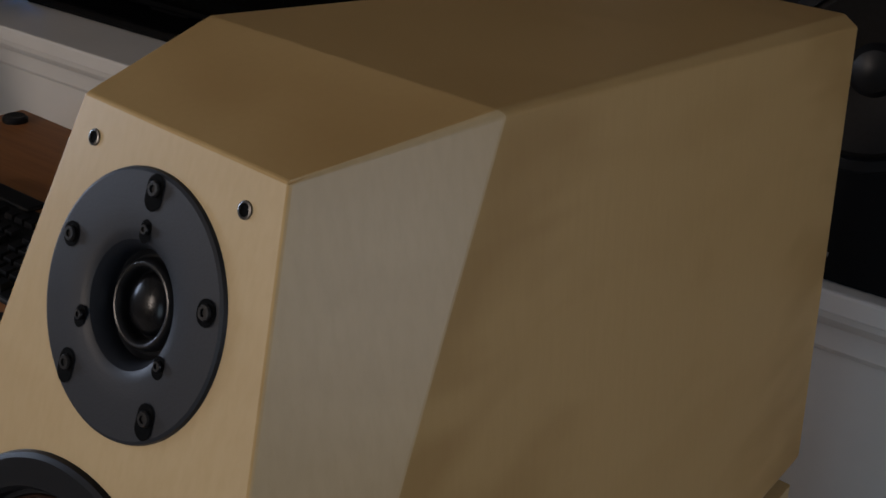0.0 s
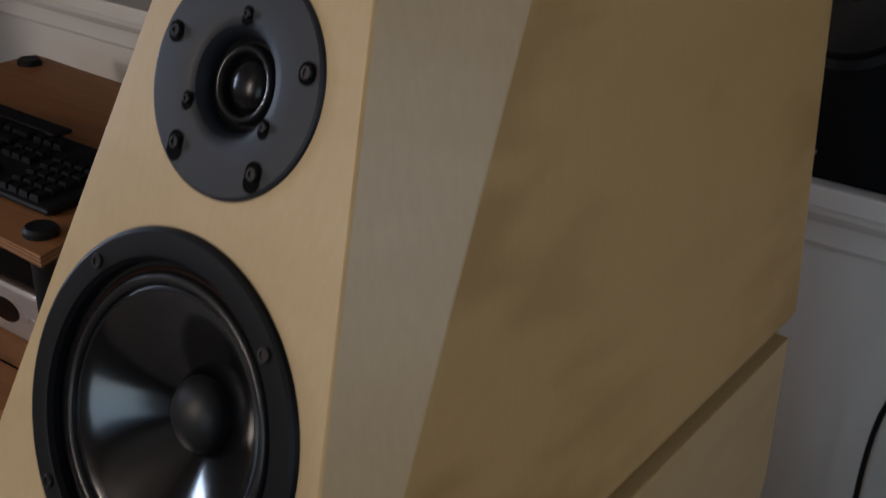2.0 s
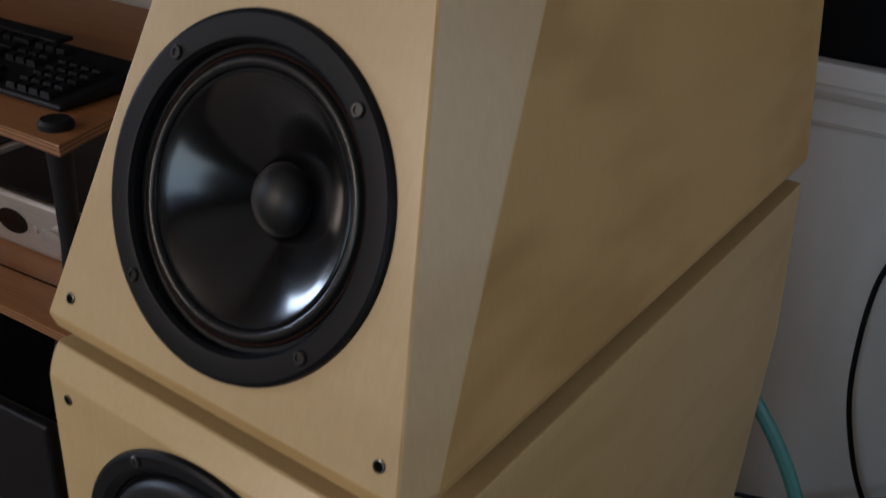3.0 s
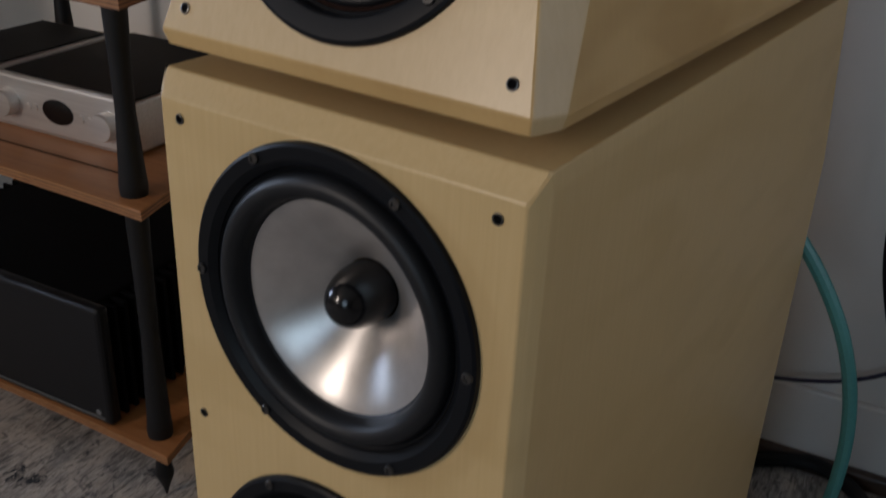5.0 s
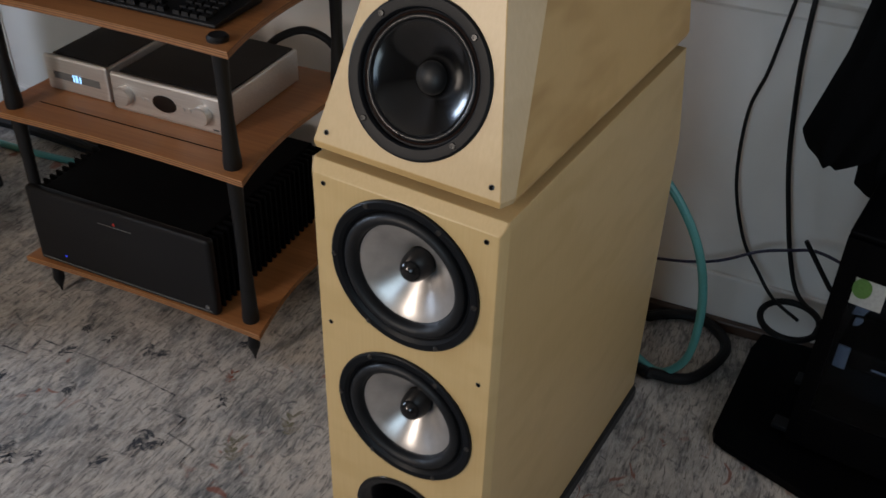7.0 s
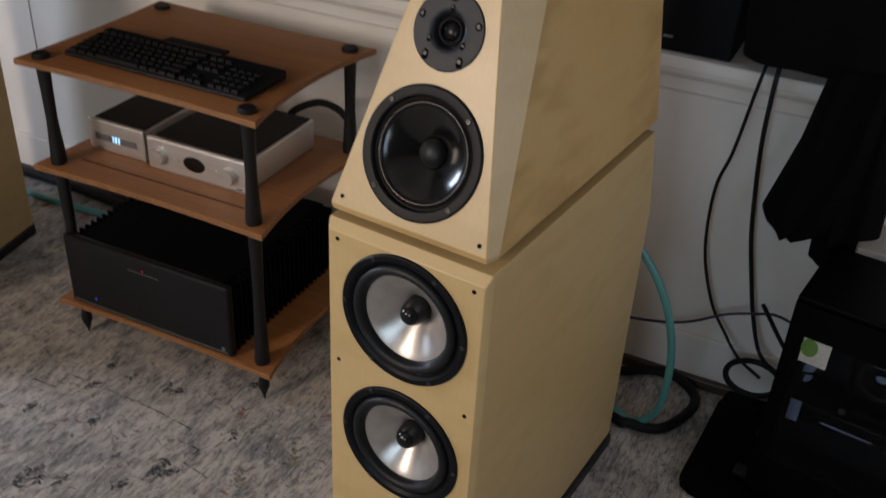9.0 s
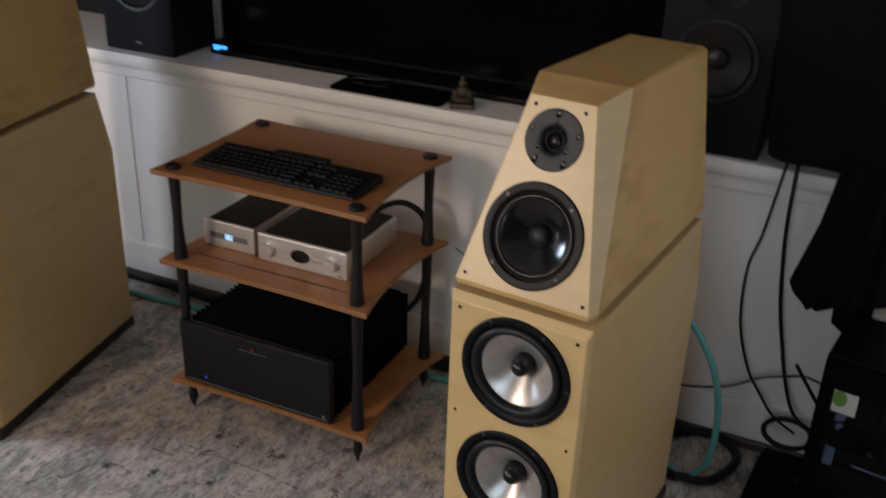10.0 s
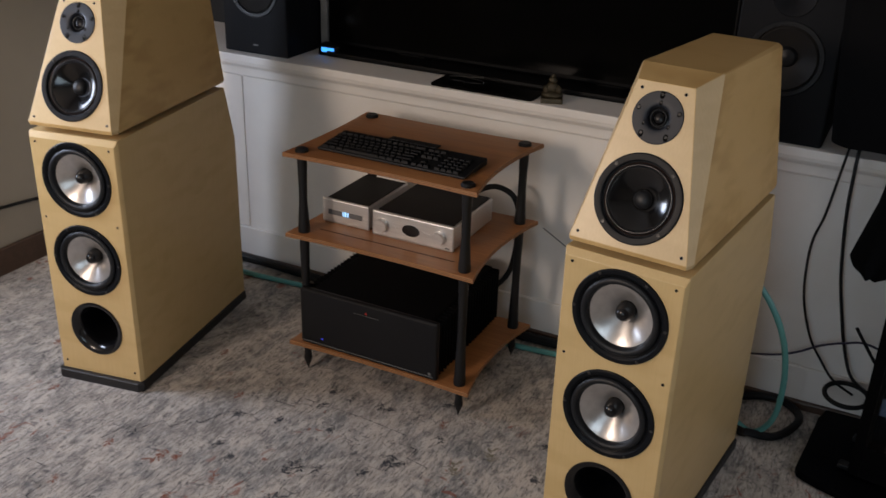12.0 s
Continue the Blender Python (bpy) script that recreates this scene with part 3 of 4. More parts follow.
def loudspeaker(m, label):
    top = thing("loudspeaker", m, label, "loudspeaker", "pair of floorstanding loudspeakers")
    # plinth
    out = [(-0.134, -0.016), (0.134, -0.016), (0.148, -0.003), (0.148, 0.645), (0.134, 0.659), (-0.134, 0.659), (-0.148, 0.645), (-0.148, -0.003)]
    part("plinth", slab(out, G, G + 0.028, 0.004), M_PLINTH, top, "low black plinth")
    # lower box: chamfered front uprights and top edge, back leaning in near the top
    pts = []
    for s in (-1, 1):
        pts += [(s * 0.1345, 0.0, G + 0.028), (s * 0.1415, 0.013, G + 0.028)]
        pts += [(s * 0.1345, 0.0, 0.7570), (s * 0.1383, 0.0060, 0.7645), (s * 0.1415, 0.013, 0.7600), (s * 0.1402, 0.0115, 0.7730)]
        pts += [(s * 0.1415, 0.648, G + 0.028), (s * 0.1415, 0.648, 0.59), (s * 0.1395, 0.600, 0.7730)]
    low = hull(pts)
    bmesh.ops.bevel(low, geom=list(low.edges), offset=0.0012, segments=2, profile=0.5, affect="EDGES")
    holes = [(on_low(0.003, 0.646), 0.1060), (on_low(0.003, 0.398), 0.1060), (on_low(0.003, 0.173), 0.084)]
    body = part("lower_cabinet", opened(low, (0, -1, 0), holes), M_LOW, top, "pale maple veneered bass cabinet")
    for x in (-0.118, 0.118):
        for z in (0.745, 0.519, 0.042):
            socket(body, on_low(x, z))
    woofer(top, on_low(0.003, 0.646))
    woofer(top, on_low(0.003, 0.398))
    bass_port(top, on_low(0.003, 0.173))
    # feet between the boxes
    for x, y in ((-0.095, 0.075), (0.100, 0.075), (-0.095, 0.54), (0.100, 0.54)):
        part("foot", lathe([(0.008, 0.7730), (0.008, 0.783), (0.006, 0.789), (0, 0.789)], 20, pose(x, y, 0)), M_POST, top, "", True)
    # upper box: leaning front, long side facets, sloping front of the top
    pts = []
    for s in (-1, 1):
        for x, y, z in ((0.1320, 0.0052, 0.7992), (0.1300, 0.0085, 0.7890), (0.14046, 0.02685, 0.7985), (0.1370, 0.0279, 0.7890), (0.1390, 0.609, 0.7965), (0.1370, 0.607, 0.7890), (0.0625, 0.120, 1.131),
                        (0.0901, 0.2066, 1.1465), (0.0872, 0.2035, 1.1485), (0.0909, 0.622, 1.132), (0.0800, 0.622, 1.139)):
            pts.append((s * x - 0.002, y, z))
    high = hull(pts)
    bmesh.ops.bevel(high, geom=list(high.edges), offset=0.0012, segments=2, profile=0.5, affect="EDGES")
    ny, nz = -math.cos(radians(TILT)), math.sin(radians(TILT))
    holes = [(on_high(-0.0035, 0.903), 0.0945), (on_high(-0.0035, 1.064), 0.0500)]
    bm = opened(high, (0, ny, nz), holes)
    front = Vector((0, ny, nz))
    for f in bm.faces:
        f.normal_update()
        # side facets take the paler front veneer, putting lacquer sheen into the colour
        sheen_facet = abs(f.normal.x) > 0.5 and f.normal.y < -0.2
        f.material_index = 1 if sheen_facet or abs(f.normal.dot(front)) > 0.99 else 0
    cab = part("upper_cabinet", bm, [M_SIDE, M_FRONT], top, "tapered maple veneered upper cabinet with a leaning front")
    for x, z in ((-0.1165, 0.8135), (0.115, 0.8135), (-0.051, 1.116), (0.0435, 1.116)):
        socket(cab, on_high(x, z))
    midrange(top, on_high(-0.0035, 0.903))
    tweeter(top, on_high(-0.0035, 1.064))
    return top


right_speaker = loudspeaker(pose(0, 0, 0, 0, 0, 1.0), "tall two-part maple veneered loudspeaker standing on a grey rug")
left_speaker = copy_thing(right_speaker, pose(-1.5555, -0.2042, 0, 0, 0, 17.25))

# ---------- equipment rack ----------
RACK = ROOM @ pose(-0.930, -0.372, 0)
RW, RD = 0.308, 0.236


def rack_outline(grow=0.0):
    """Straight front and back, waisted sides, slightly drawn-out corners."""
    w, d = RW + grow, RD + grow
    out = []
    for k in range(11):
        t = -1 + 2 * k / 10
        out.append((t * w, -d + 0.010 * (1 - t * t)))
    for k in range(1, 11):
        t = -1 + 2 * k / 10
        out.append((w - 0.030 * (1 - t * t), t * d))
    for k in range(1, 11):
        t = 1 - 2 * k / 10
        out.append((t * w, d - 0.010 * (1 - t * t)))
    for k in range(1, 10):
        t = 1 - 2 * k / 10
        out.append((-w + 0.012 * (1 - t * t), t * d))
    return out


def rack():
    top = thing("equipment_rack", RACK, "three-tier cherry plywood rack with turned black posts", "rack")
    for z in (0.095, 0.461, 0.712):
        bm = slab(rack_outline(), z - 0.013, z, 0.002)
        for f in bm.faces:
            f.normal_update()
            f.material_index = 1 if abs(f.normal.z) < 0.3 else 0
        part("shelf", bm, [M_SHELF, M_PLY], top, "orange-brown cherry plywood shelf")
    # raised black strip; its colour gives the groove's shade
    part("groove", box(-0.235, -0.163, 0.4606, 0.215, -0.160, 0.4614), M_HOLE, top, "groove across the shelf, drawn as a flat black strip")
    for x in (-0.265, 0.264):
        for y in (-0.200, 0.192):
            for lo, hi in ((0.095, 0.448), (0.461, 0.699)):
                h = hi - lo
                turned = [(0.0, lo), (0.0172, lo), (0.0180, lo + 0.012), (0.0164, lo + 0.03), (0.0122, lo + h * 0.45), (0.0130, lo + h * 0.7), (0.0150, hi - 0.004), (0.0, hi)]
                part("post", lathe(turned, 28, pose(x, y, 0)), M_POST, top, "turned black post", True)
            part("post_cap", lathe([(0.0195, 0.712), (0.0195, 0.718), (0.016, 0.722), (0.0, 0.7205)], 28, pose(x, y, 0)), M_POST, top, "", True)
            spike = [(0.0, G), (0.0012, G + 0.001), (0.0045, G + 0.014), (0.0125, G + 0.036), (0.0135, G + 0.042), (0.0105, G + 0.062), (0.0115, 0.078), (0.0115, 0.082), (0.0, 0.082)]
            part("spike", lathe(spike, 24, pose(x, y, 0)), M_POST, top, "black cone spike", True)
    return top


rack()


def at_rack(x, y, z):
    return RACK @ pose(x, y, z)


def power_amplifier():
    amp = thing("power_amplifier", at_rack(-0.035, 0.0, 0.095), "large black power amplifier with finned sides", "amplifier")
    part("body", box(-0.205, -0.205, 0.006, 0.205, 0.22, 0.183, 0.003), M_FIN, amp)
    part("front_panel", box(-0.236, -0.227, 0.0015, 0.236, -0.2052, 0.191, 0.008, 3), M_AMPFACE, amp, "glossy black front panel")
    part("front_strip", box(-0.225, -0.2285, 0.012, 0.225, -0.2272, 0.0142), M_PRINT, amp)
    for s in (-1, 1):
        for k in range(22):
            y = -0.195 + k * 0.0192
            part("heatsink_fin", box(min(s * 0.2052, s * 0.232), y, 0.007, max(s * 0.2052, s * 0.232), y + 0.006, 0.180), M_FIN, amp)
        for y in (-0.16, 0.16):
            part("foot", lathe([(0.018, 0), (0.018, 0.006), (0, 0.006)], 20, pose(s * 0.17, y, 0)), M_RUBBER, amp, "", True)
    for k in range(9):
        part("lettering_bar", box(-0.043 + k * 0.0098, -0.2278, 0.152, -0.0365 + k * 0.0098, -0.2271, 0.1545), M_PRINT, amp)
    part("red_light", box(-0.003, -0.2280, 0.158, 0.001, -0.2271, 0.164), M_REDLED, amp, "small red lit emblem")
    part("blue_light", lathe([(0.0028, 0), (0.002, 0.001), (0, 0.0012)], 12, pose(-0.158, -0.2271, 0.031, 90)), M_BLUELED, amp, "tiny blue standby light")
    part("power_button", lathe([(0.005, 0), (0.005, 0.0015), (0, 0.0015)], 16, pose(0.214, -0.2271, 0.022, 90)), M_PRINT, amp)
    return amp


power_amplifier()


def converter():
    dac = thing("converter", at_rack(-0.182, 0.0, 0.455), "small silver digital converter with a blue display", "hifi unit")
    part("body", box(-0.078, -0.095, 0.007, 0.078, 0.145, 0.078, 0.004), M_SILVER, dac, "brushed aluminium body")
    part("front_panel", box(-0.082, -0.103, 0.0065, 0.082, -0.0952, 0.084, 0.005, 3), M_SILVER, dac)
    part("top_panel", box(-0.072, -0.085, 0.0782, 0.072, 0.138, 0.0805, 0.001), M_BLACKTOP, dac, "black top panel")
    part("recess", box(-0.060, -0.1036, 0.034, 0.060, -0.1032, 0.050), M_PRINT, dac)
    for x, w in ((-0.009, 0.0035), (-0.002, 0.0055), (0.008, 0.0035)):
        part("display_digit", box(x, -0.1045, 0.035, x + w, -0.1038, 0.050), M_WINLIGHT, dac, "glowing white-blue digit")
    for x in (-0.06, 0.06):
        for y in (-0.07, 0.12):
            part("foot", lathe([(0.009, 0.0060), (0.009, 0.0075), (0, 0.0075)], 16, pose(x, y, 0)), M_RUBBER, dac, "", True)


def preamplifier():
    pre = thing("preamplifier", at_rack(0.052, 0.0, 0.455), "silver preamplifier with two round knobs and an oval window", "hifi unit")
    part("body", box(-0.130, -0.105, 0.008, 0.130, 0.165, 0.080, 0.004), M_SILVER, pre, "brushed aluminium body")
    part("front_panel", box(-0.135, -0.114, 0.0065, 0.135, -0.1052, 0.086, 0.006, 3), M_SILVER, pre)
    part("top_panel", box(-0.124, -0.095, 0.0802, 0.124, 0.158, 0.0830, 0.001), M_BLACKTOP, pre, "black top panel")
    for x in (-0.098, 0.090):
        knob = lathe([(0.0195, 0.0), (0.0195, 0.014), (0.0180, 0.0165), (0, 0.0168)], 40, pose(x, -0.1141, 0.045, 90))
        part("knob", knob, M_SILVER, pre, "round aluminium knob", True)
    oval = lathe([(0.029, 0.0), (0.0285, 0.0014), (0.026, 0.0016), (0, 0.0012)], 48, pose(-0.004, -0.1141, 0.045, 90) @ Matrix.Diagonal((1.0, 0.62, 1.0, 1.0)))
    part("window", oval, M_GLOSS, pre, "black oval display window", True)
    for x in (-0.060, -0.048, 0.040, 0.055):
        part("button", lathe([(0.0055, 0), (0.0055, 0.002), (0, 0.0024)], 16, pose(x, -0.1141, 0.044, 90)), M_SILVER, pre, "", True)
    part("lettering_bar", box(0.108, -0.1146, 0.014, 0.122, -0.1142, 0.018), M_PRINT, pre)
    for x in (-0.11, 0.11):
        for y in (-0.08, 0.14):
            part("foot", lathe([(0.010, 0.0060), (0.010, 0.0085), (0, 0.0085)], 16, pose(x, y, 0)), M_RUBBER, pre, "", True)


converter()
preamplifier()


def keyboard():
    kb = thing("keyboard", at_rack(0.004, -0.094, 0.712) @ pose(0, 0, 0, 0, 0, -0.5), "black computer keyboard lying on the top shelf", "keyboard")
    side = [(-0.236, -0.076, 0.002), (0.236, -0.076, 0.002), (-0.236, 0.070, 0.002), (0.236, 0.070, 0.002),
            (-0.236, -0.076, 0.010), (0.236, -0.076, 0.010), (-0.236, 0.070, 0.022), (0.236, 0.070, 0.022)]
    case = hull(side)
    bmesh.ops.bevel(case, geom=list(case.edges), offset=0.003, segments=2, profile=0.5, affect="EDGES")
    part("case", case, M_KEYBASE, kb)
    part("media_bar", box(-0.080, 0.058, 0.020, 0.080, 0.088, 0.0262, 0.003), M_KEYBASE, kb)
    for s in (-1, 1):
        part("foot", box(s * 0.18 - 0.02, -0.06, 0, s * 0.18 + 0.02, -0.045, 0.0025), M_RUBBER, kb)
        part("foot", box(s * 0.18 - 0.02, 0.05, 0, s * 0.18 + 0.02, 0.062, 0.0025), M_RUBBER, kb)
    shapes = {}

    def key(x, y, w):
        if w not in shapes:
            h = w / 2
            cap = hull([(a * (h - b), c * (0.0078 - b), z) for a in (-1, 1) for c in (-1, 1) for b, z in ((0.0, 0.0), (0.0018, 0.0075))])
            shapes[w] = mesh_of(cap, M_KEYS)
        ob = new("key", shapes[w])
        ob.parent = kb
        ob.matrix_basis = pose(x, y, 0.010 + (y + 0.076) * 0.082 + 0.0004, 4.7)

    pitch = 0.019
    rows = [(-0.062, [1.25, 1.25, 1.25, 6.25, 1.25, 1.25, 1.25, 1.25]), (-0.042, [2.25] + [1] * 10 + [2.75]), (-0.023, [1.75] + [1] * 11 + [2.25]),
            (-0.004, [1.5] + [1] * 12 + [1.5]), (0.015, [1] * 13 + [2]), (0.042, [1, 1.2] + [1] * 11 + [1.8])]
    for y, units in rows:
        x = -0.226
        for u in units:
            key(x + u * pitch / 2, y, round(u * pitch - 0.0025, 4))
            x += u * pitch
        for k in range(3):
            if y in (-0.004, 0.015, 0.042) or (y == -0.062) or (y == -0.042 and k == 1):
                key(0.076 + k * pitch, y, 0.0165)
        for k in range(4):
            if y < 0.04:
                key(0.148 + k * pitch, y, 0.0165)


keyboard()

# ---------- on the sill ----------


def at_sill(u, v):
    return ROOM @ pose(u, v, SILL)


def studio_monitor(m, label):
    box_thing = thing("studio_monitor", m, label, "studio monitor", "pair of studio monitors")
    cab = box(-0.136, 0.0, 0.0, 0.136, 0.27, 0.52, 0.006)
    holes = [(pose(0, 0, 0.232, 90), 0.098), (pose(0, 0, 0.402, 90), 0.05)]
    part("cabinet", opened(cab, (0, -1, 0), holes), M_MONITOR, box_thing, "matt black cabinet")
    m1 = pose(0, 0, 0.232, 90)
    drive = part("woofer", lathe([(0.088, -0.008), (0.090, 0.002), (0.101, 0.003), (0.104, 0.0)], 64, m1), M_RUBBER, box_thing, "", True)
    part("cone", lathe([(0.0885, -0.006), (0.082, 0.0), (0.074, -0.006), (0.050, -0.020), (0.028, -0.030)], 64, m1), M_MONCONE, drive, "dark grey cone", True)
    part("dust_cap", lathe([(0.029, -0.030), (0.022, -0.020), (0.010, -0.014), (0, -0.013)], 40, m1), M_RUBBER, drive, "", True)
    m2 = pose(0, 0, 0.402, 90)
    horn = part("tweeter", lathe([(0.012, -0.020), (0.030, -0.012), (0.050, 0.0), (0.056, 0.002), (0.058, 0.0)], 48, m2), M_MONITOR, box_thing, "", True)
    part("dome", lathe([(0.0125, -0.020), (0.009, -0.013), (0, -0.010)], 32, m2), M_STEEL, horn, "shiny tweeter dome", True)
    part("badge", box(-0.010, -0.0014, 0.030, 0.010, -0.0004, 0.035), M_PALEGREY, box_thing, "small pale badge")
    return box_thing


left_monitor = studio_monitor(at_sill(-1.781, 0.004), "black studio monitor loudspeaker with a grey cone on the sill")
copy_thing(left_monitor, at_sill(0.002, -0.014))


def television():
    tv = thing("television", at_sill(-0.905, 0.20), "large black flat television standing on the white sill", "television")
    part("housing", box(-0.700, 0.004, 0.024, 0.735, 0.055, 0.90, 0.006), M_TVBODY, tv)
    part("screen", box(-0.692, 0.0, 0.040, 0.722, 0.0035, 0.888), M_SCREEN, tv, "glossy black unlit screen")
    # narrow pale strip along the left edge of the screen
    part("side_strip", box(-0.728, -0.006, 0.024, -0.7005, 0.050, 0.90, 0.003), M_PALEGREY, tv, "pale grey upright strip at the left screen edge")
    base_bar = part("stand_base", box(-0.655, -0.090, 0.0, 0.715, 0.090, 0.020, 0.008), M_TVBODY, tv, "long low black stand base")
    for x in (-0.36, 0.36):
        part("stand_neck", box(x - 0.05, 0.01, 0.0202, x + 0.05, 0.045, 0.0238), M_TVBODY, base_bar)


television()


def display_clock():
    clock = thing("display_clock", at_sill(-1.555, 0.120), "small black box with a glowing blue display", "clock")
    part("body", box(-0.040, 0.0, 0.0, 0.045, 0.05, 0.040, 0.004), M_TVBODY, clock)
    part("display", box(-0.026, -0.0012, 0.014, 0.026, -0.0003, 0.030), M_BLUELIGHT, clock, "lit blue display")


display_clock()


def glass_tray():
    tray = slab([(-0.17, -0.080), (0.17, -0.080), (0.178, -0.072), (0.178, 0.072), (0.17, 0.080), (-0.17, 0.080), (-0.178, 0.072), (-0.178, -0.072)], 0.0, 0.009, 0.002)
    solid("glass_tray", tray, M_SCREEN, at_sill(-0.895, 0.060), "flat glossy black glass tray on the sill", "tray")
    specs = thing("spectacles", at_sill(-0.965, 0.045) @ pose(0, 0, 0.012, 78, 0, 0), "folded dark spectacles lying on the black tray", "spectacles")
    for x in (-0.034, 0.034):
        rim = bmesh.new()
        joined(rim, tube([(x + 0.026 * math.cos(a), 0, 0.020 + 0.018 * math.sin(a)) for a in [2 * math.pi * k / 12 for k in range(13)]], 0.0022, 8, 3))
        part("rim", rim, M_GLOSS, specs, "", True)
        part("lens", lathe([(0, 0.0006), (0.025, 0), (0, -0.0006)], 24, pose(x, 0, 0.020, 90) @ Matrix.Diagonal((1, 0.7, 1, 1))), M_CLEAR, specs, "", True)
    part("bridge", tube([(-0.009, 0, 0.026), (0, -0.002, 0.030), (0.009, 0, 0.026)], 0.002, 8, 4), M_GLOSS, specs, "", True)
    part("temple", tube([(-0.060, 0.002, 0.024), (-0.055, 0.012, 0.016), (0.030, 0.018, 0.006), (0.055, 0.020, 0.004)], 0.0018, 8, 5), M_GLOSS, specs, "", True)
    part("temple", tube([(0.060, 0.002, 0.024), (0.055, 0.010, 0.016), (-0.030, 0.014, 0.006), (-0.055, 0.016, 0.004)], 0.0018, 8, 5), M_GLOSS, specs, "", True)


glass_tray()


def figurine():
    """A small seated figure on a square base, one plain mesh."""
    bm = box(-0.034, -0.026, 0.0, 0.034, 0.026, 0.016, 0.003)
    for x, y, z, rx, ry, rz in ((0, 0.0, 0.028, 0.030, 0.023, 0.014), (0, 0.004, 0.050, 0.019, 0.015, 0.022), (0, 0.002, 0.080, 0.012, 0.012, 0.013),
                                (-0.019, -0.004, 0.045, 0.008, 0.010, 0.017), (0.019, -0.004, 0.045, 0.008, 0.010, 0.017), (0, 0.002, 0.094, 0.006, 0.006, 0.007)):
        own = bmesh.new()
        bmesh.ops.create_uvsphere(own, u_segments=20, v_segments=12, radius=1.0)
        joined(bm, own, pose(x, y, z * 0.86) @ Matrix.Diagonal((rx * 1.12, ry * 1.1, rz * 0.9, 1)))
    for v in bm.verts:
        v.co += 0.0012 * Vector(noise.noise_vector(v.co * 160))
    solid("figurine", bm, M_FIGURE, at_sill(-0.665, 0.015) @ pose(0, 0, 0, 0, 0, 20), "small weathered brass seated figurine on the sill", "figurine", smooth=True)


figurine()

# ---------- right corner: jacket, computer, mat ----------


def jacket():
    """Black garment hanging from the sill: a broad bundle above, two tails below."""
    def sheet(edge_left, edge_right, v0, rows=44, cols=26, deep=0.030):
        bm = bmesh.new()
        grid = []
        zs = [edge_left[0][1] + (edge_left[-1][1] - edge_left[0][1]) * k / rows for k in range(rows + 1)]

        def at(edge, z):
            for (u0, z0), (u1, z1) in zip(edge, edge[1:]):
                if z0 >= z >= z1 or z0 <= z <= z1:
                    t = (z - z0) / (z1 - z0) if z1 != z0 else 0
                    return u0 + (u1 - u0) * t
            return edge[-1][0]
        for side in (0, 1):
            layer = []
            for z in zs:
                a, b = at(edge_left, z), at(edge_right, z)
                line = []
                for k in range(cols + 1):
                    t = k / cols
                    fold = 0.006 * math.sin(t * 13 + z * 3) + 0.010 * noise.noise(Vector((t * 5, z * 4, 3)))
                    puff = deep * math.sin(math.pi * min(max(t, 0.0), 1.0)) ** 0.5
                    v = v0 + (fold - puff if side == 0 else fold * 0.3 + 0.008)
                    line.append(bm.verts.new((a + (b - a) * t, v, z)))
                layer.append(line)
            grid.append(layer)
        for side in (0, 1):
            g = grid[side]
            for i in range(rows):
                for j in range(cols):
                    bm.faces.new((g[i][j], g[i][j + 1], g[i + 1][j + 1], g[i + 1][j]))
        f, b = grid
        for i in range(rows):
            for j in (0, cols):
                bm.faces.new((f[i][j], f[i + 1][j], b[i + 1][j], b[i][j]))
        for i in (0, rows):
            for j in range(cols):
                bm.faces.new((f[i][j], f[i][j + 1], b[i][j + 1], b[i][j]))
        return bm
    coat = thing("jacket", ROOM, "black jacket hanging in front of the white sill", "jacket")
    part("front_tail", sheet([(0.335, 0.86), (0.312, 0.70), (0.270, 0.535), (0.285, 0.505), (0.31, 0.487)], [(0.485, 0.86), (0.47, 0.70), (0.43, 0.535), (0.40, 0.500), (0.362, 0.487)], -0.085), M_JACKET, coat, "", True)
    part("sleeve", sheet([(0.36, 0.85), (0.375, 0.60), (0.385, 0.440)], [(0.500, 0.85), (0.505, 0.60), (0.510, 0.440)], -0.070), M_JACKET, coat, "", True)
    part("body", sheet([(0.10, 1.60), (0.13, 1.20), (0.155, 0.90), (0.162, 0.835)], [(0.62, 1.60), (0.56, 1.15), (0.50, 0.90), (0.49, 0.835)], -0.045, deep=0.05), M_JACKET, coat, "", True)


jacket()

MAT = [(0.300, -0.030), (0.285, -0.10), (0.263, -0.370), (0.270, -0.392), (0.290, -0.405), (0.44, -0.462), (0.62, -0.535), (1.05, -0.70), (1.15, -0.45), (1.15, -0.030)]
base = thing("stand_base", ROOM @ pose(0, 0.008, G), "low black base plate lying on the rug", "base plate")
part("plate", slab(MAT, 0.004, 0.022, 0.005), M_CASE, base)
for x, y in ((0.33, -0.09), (0.32, -0.36), (0.90, -0.58), (1.08, -0.09)):
    part("foot", slab([(x + 0.02 * math.cos(a), y + 0.02 * math.sin(a)) for a in [math.pi * k / 6 for k in range(12)]], 0.0, 0.0045), M_RUBBER, base)


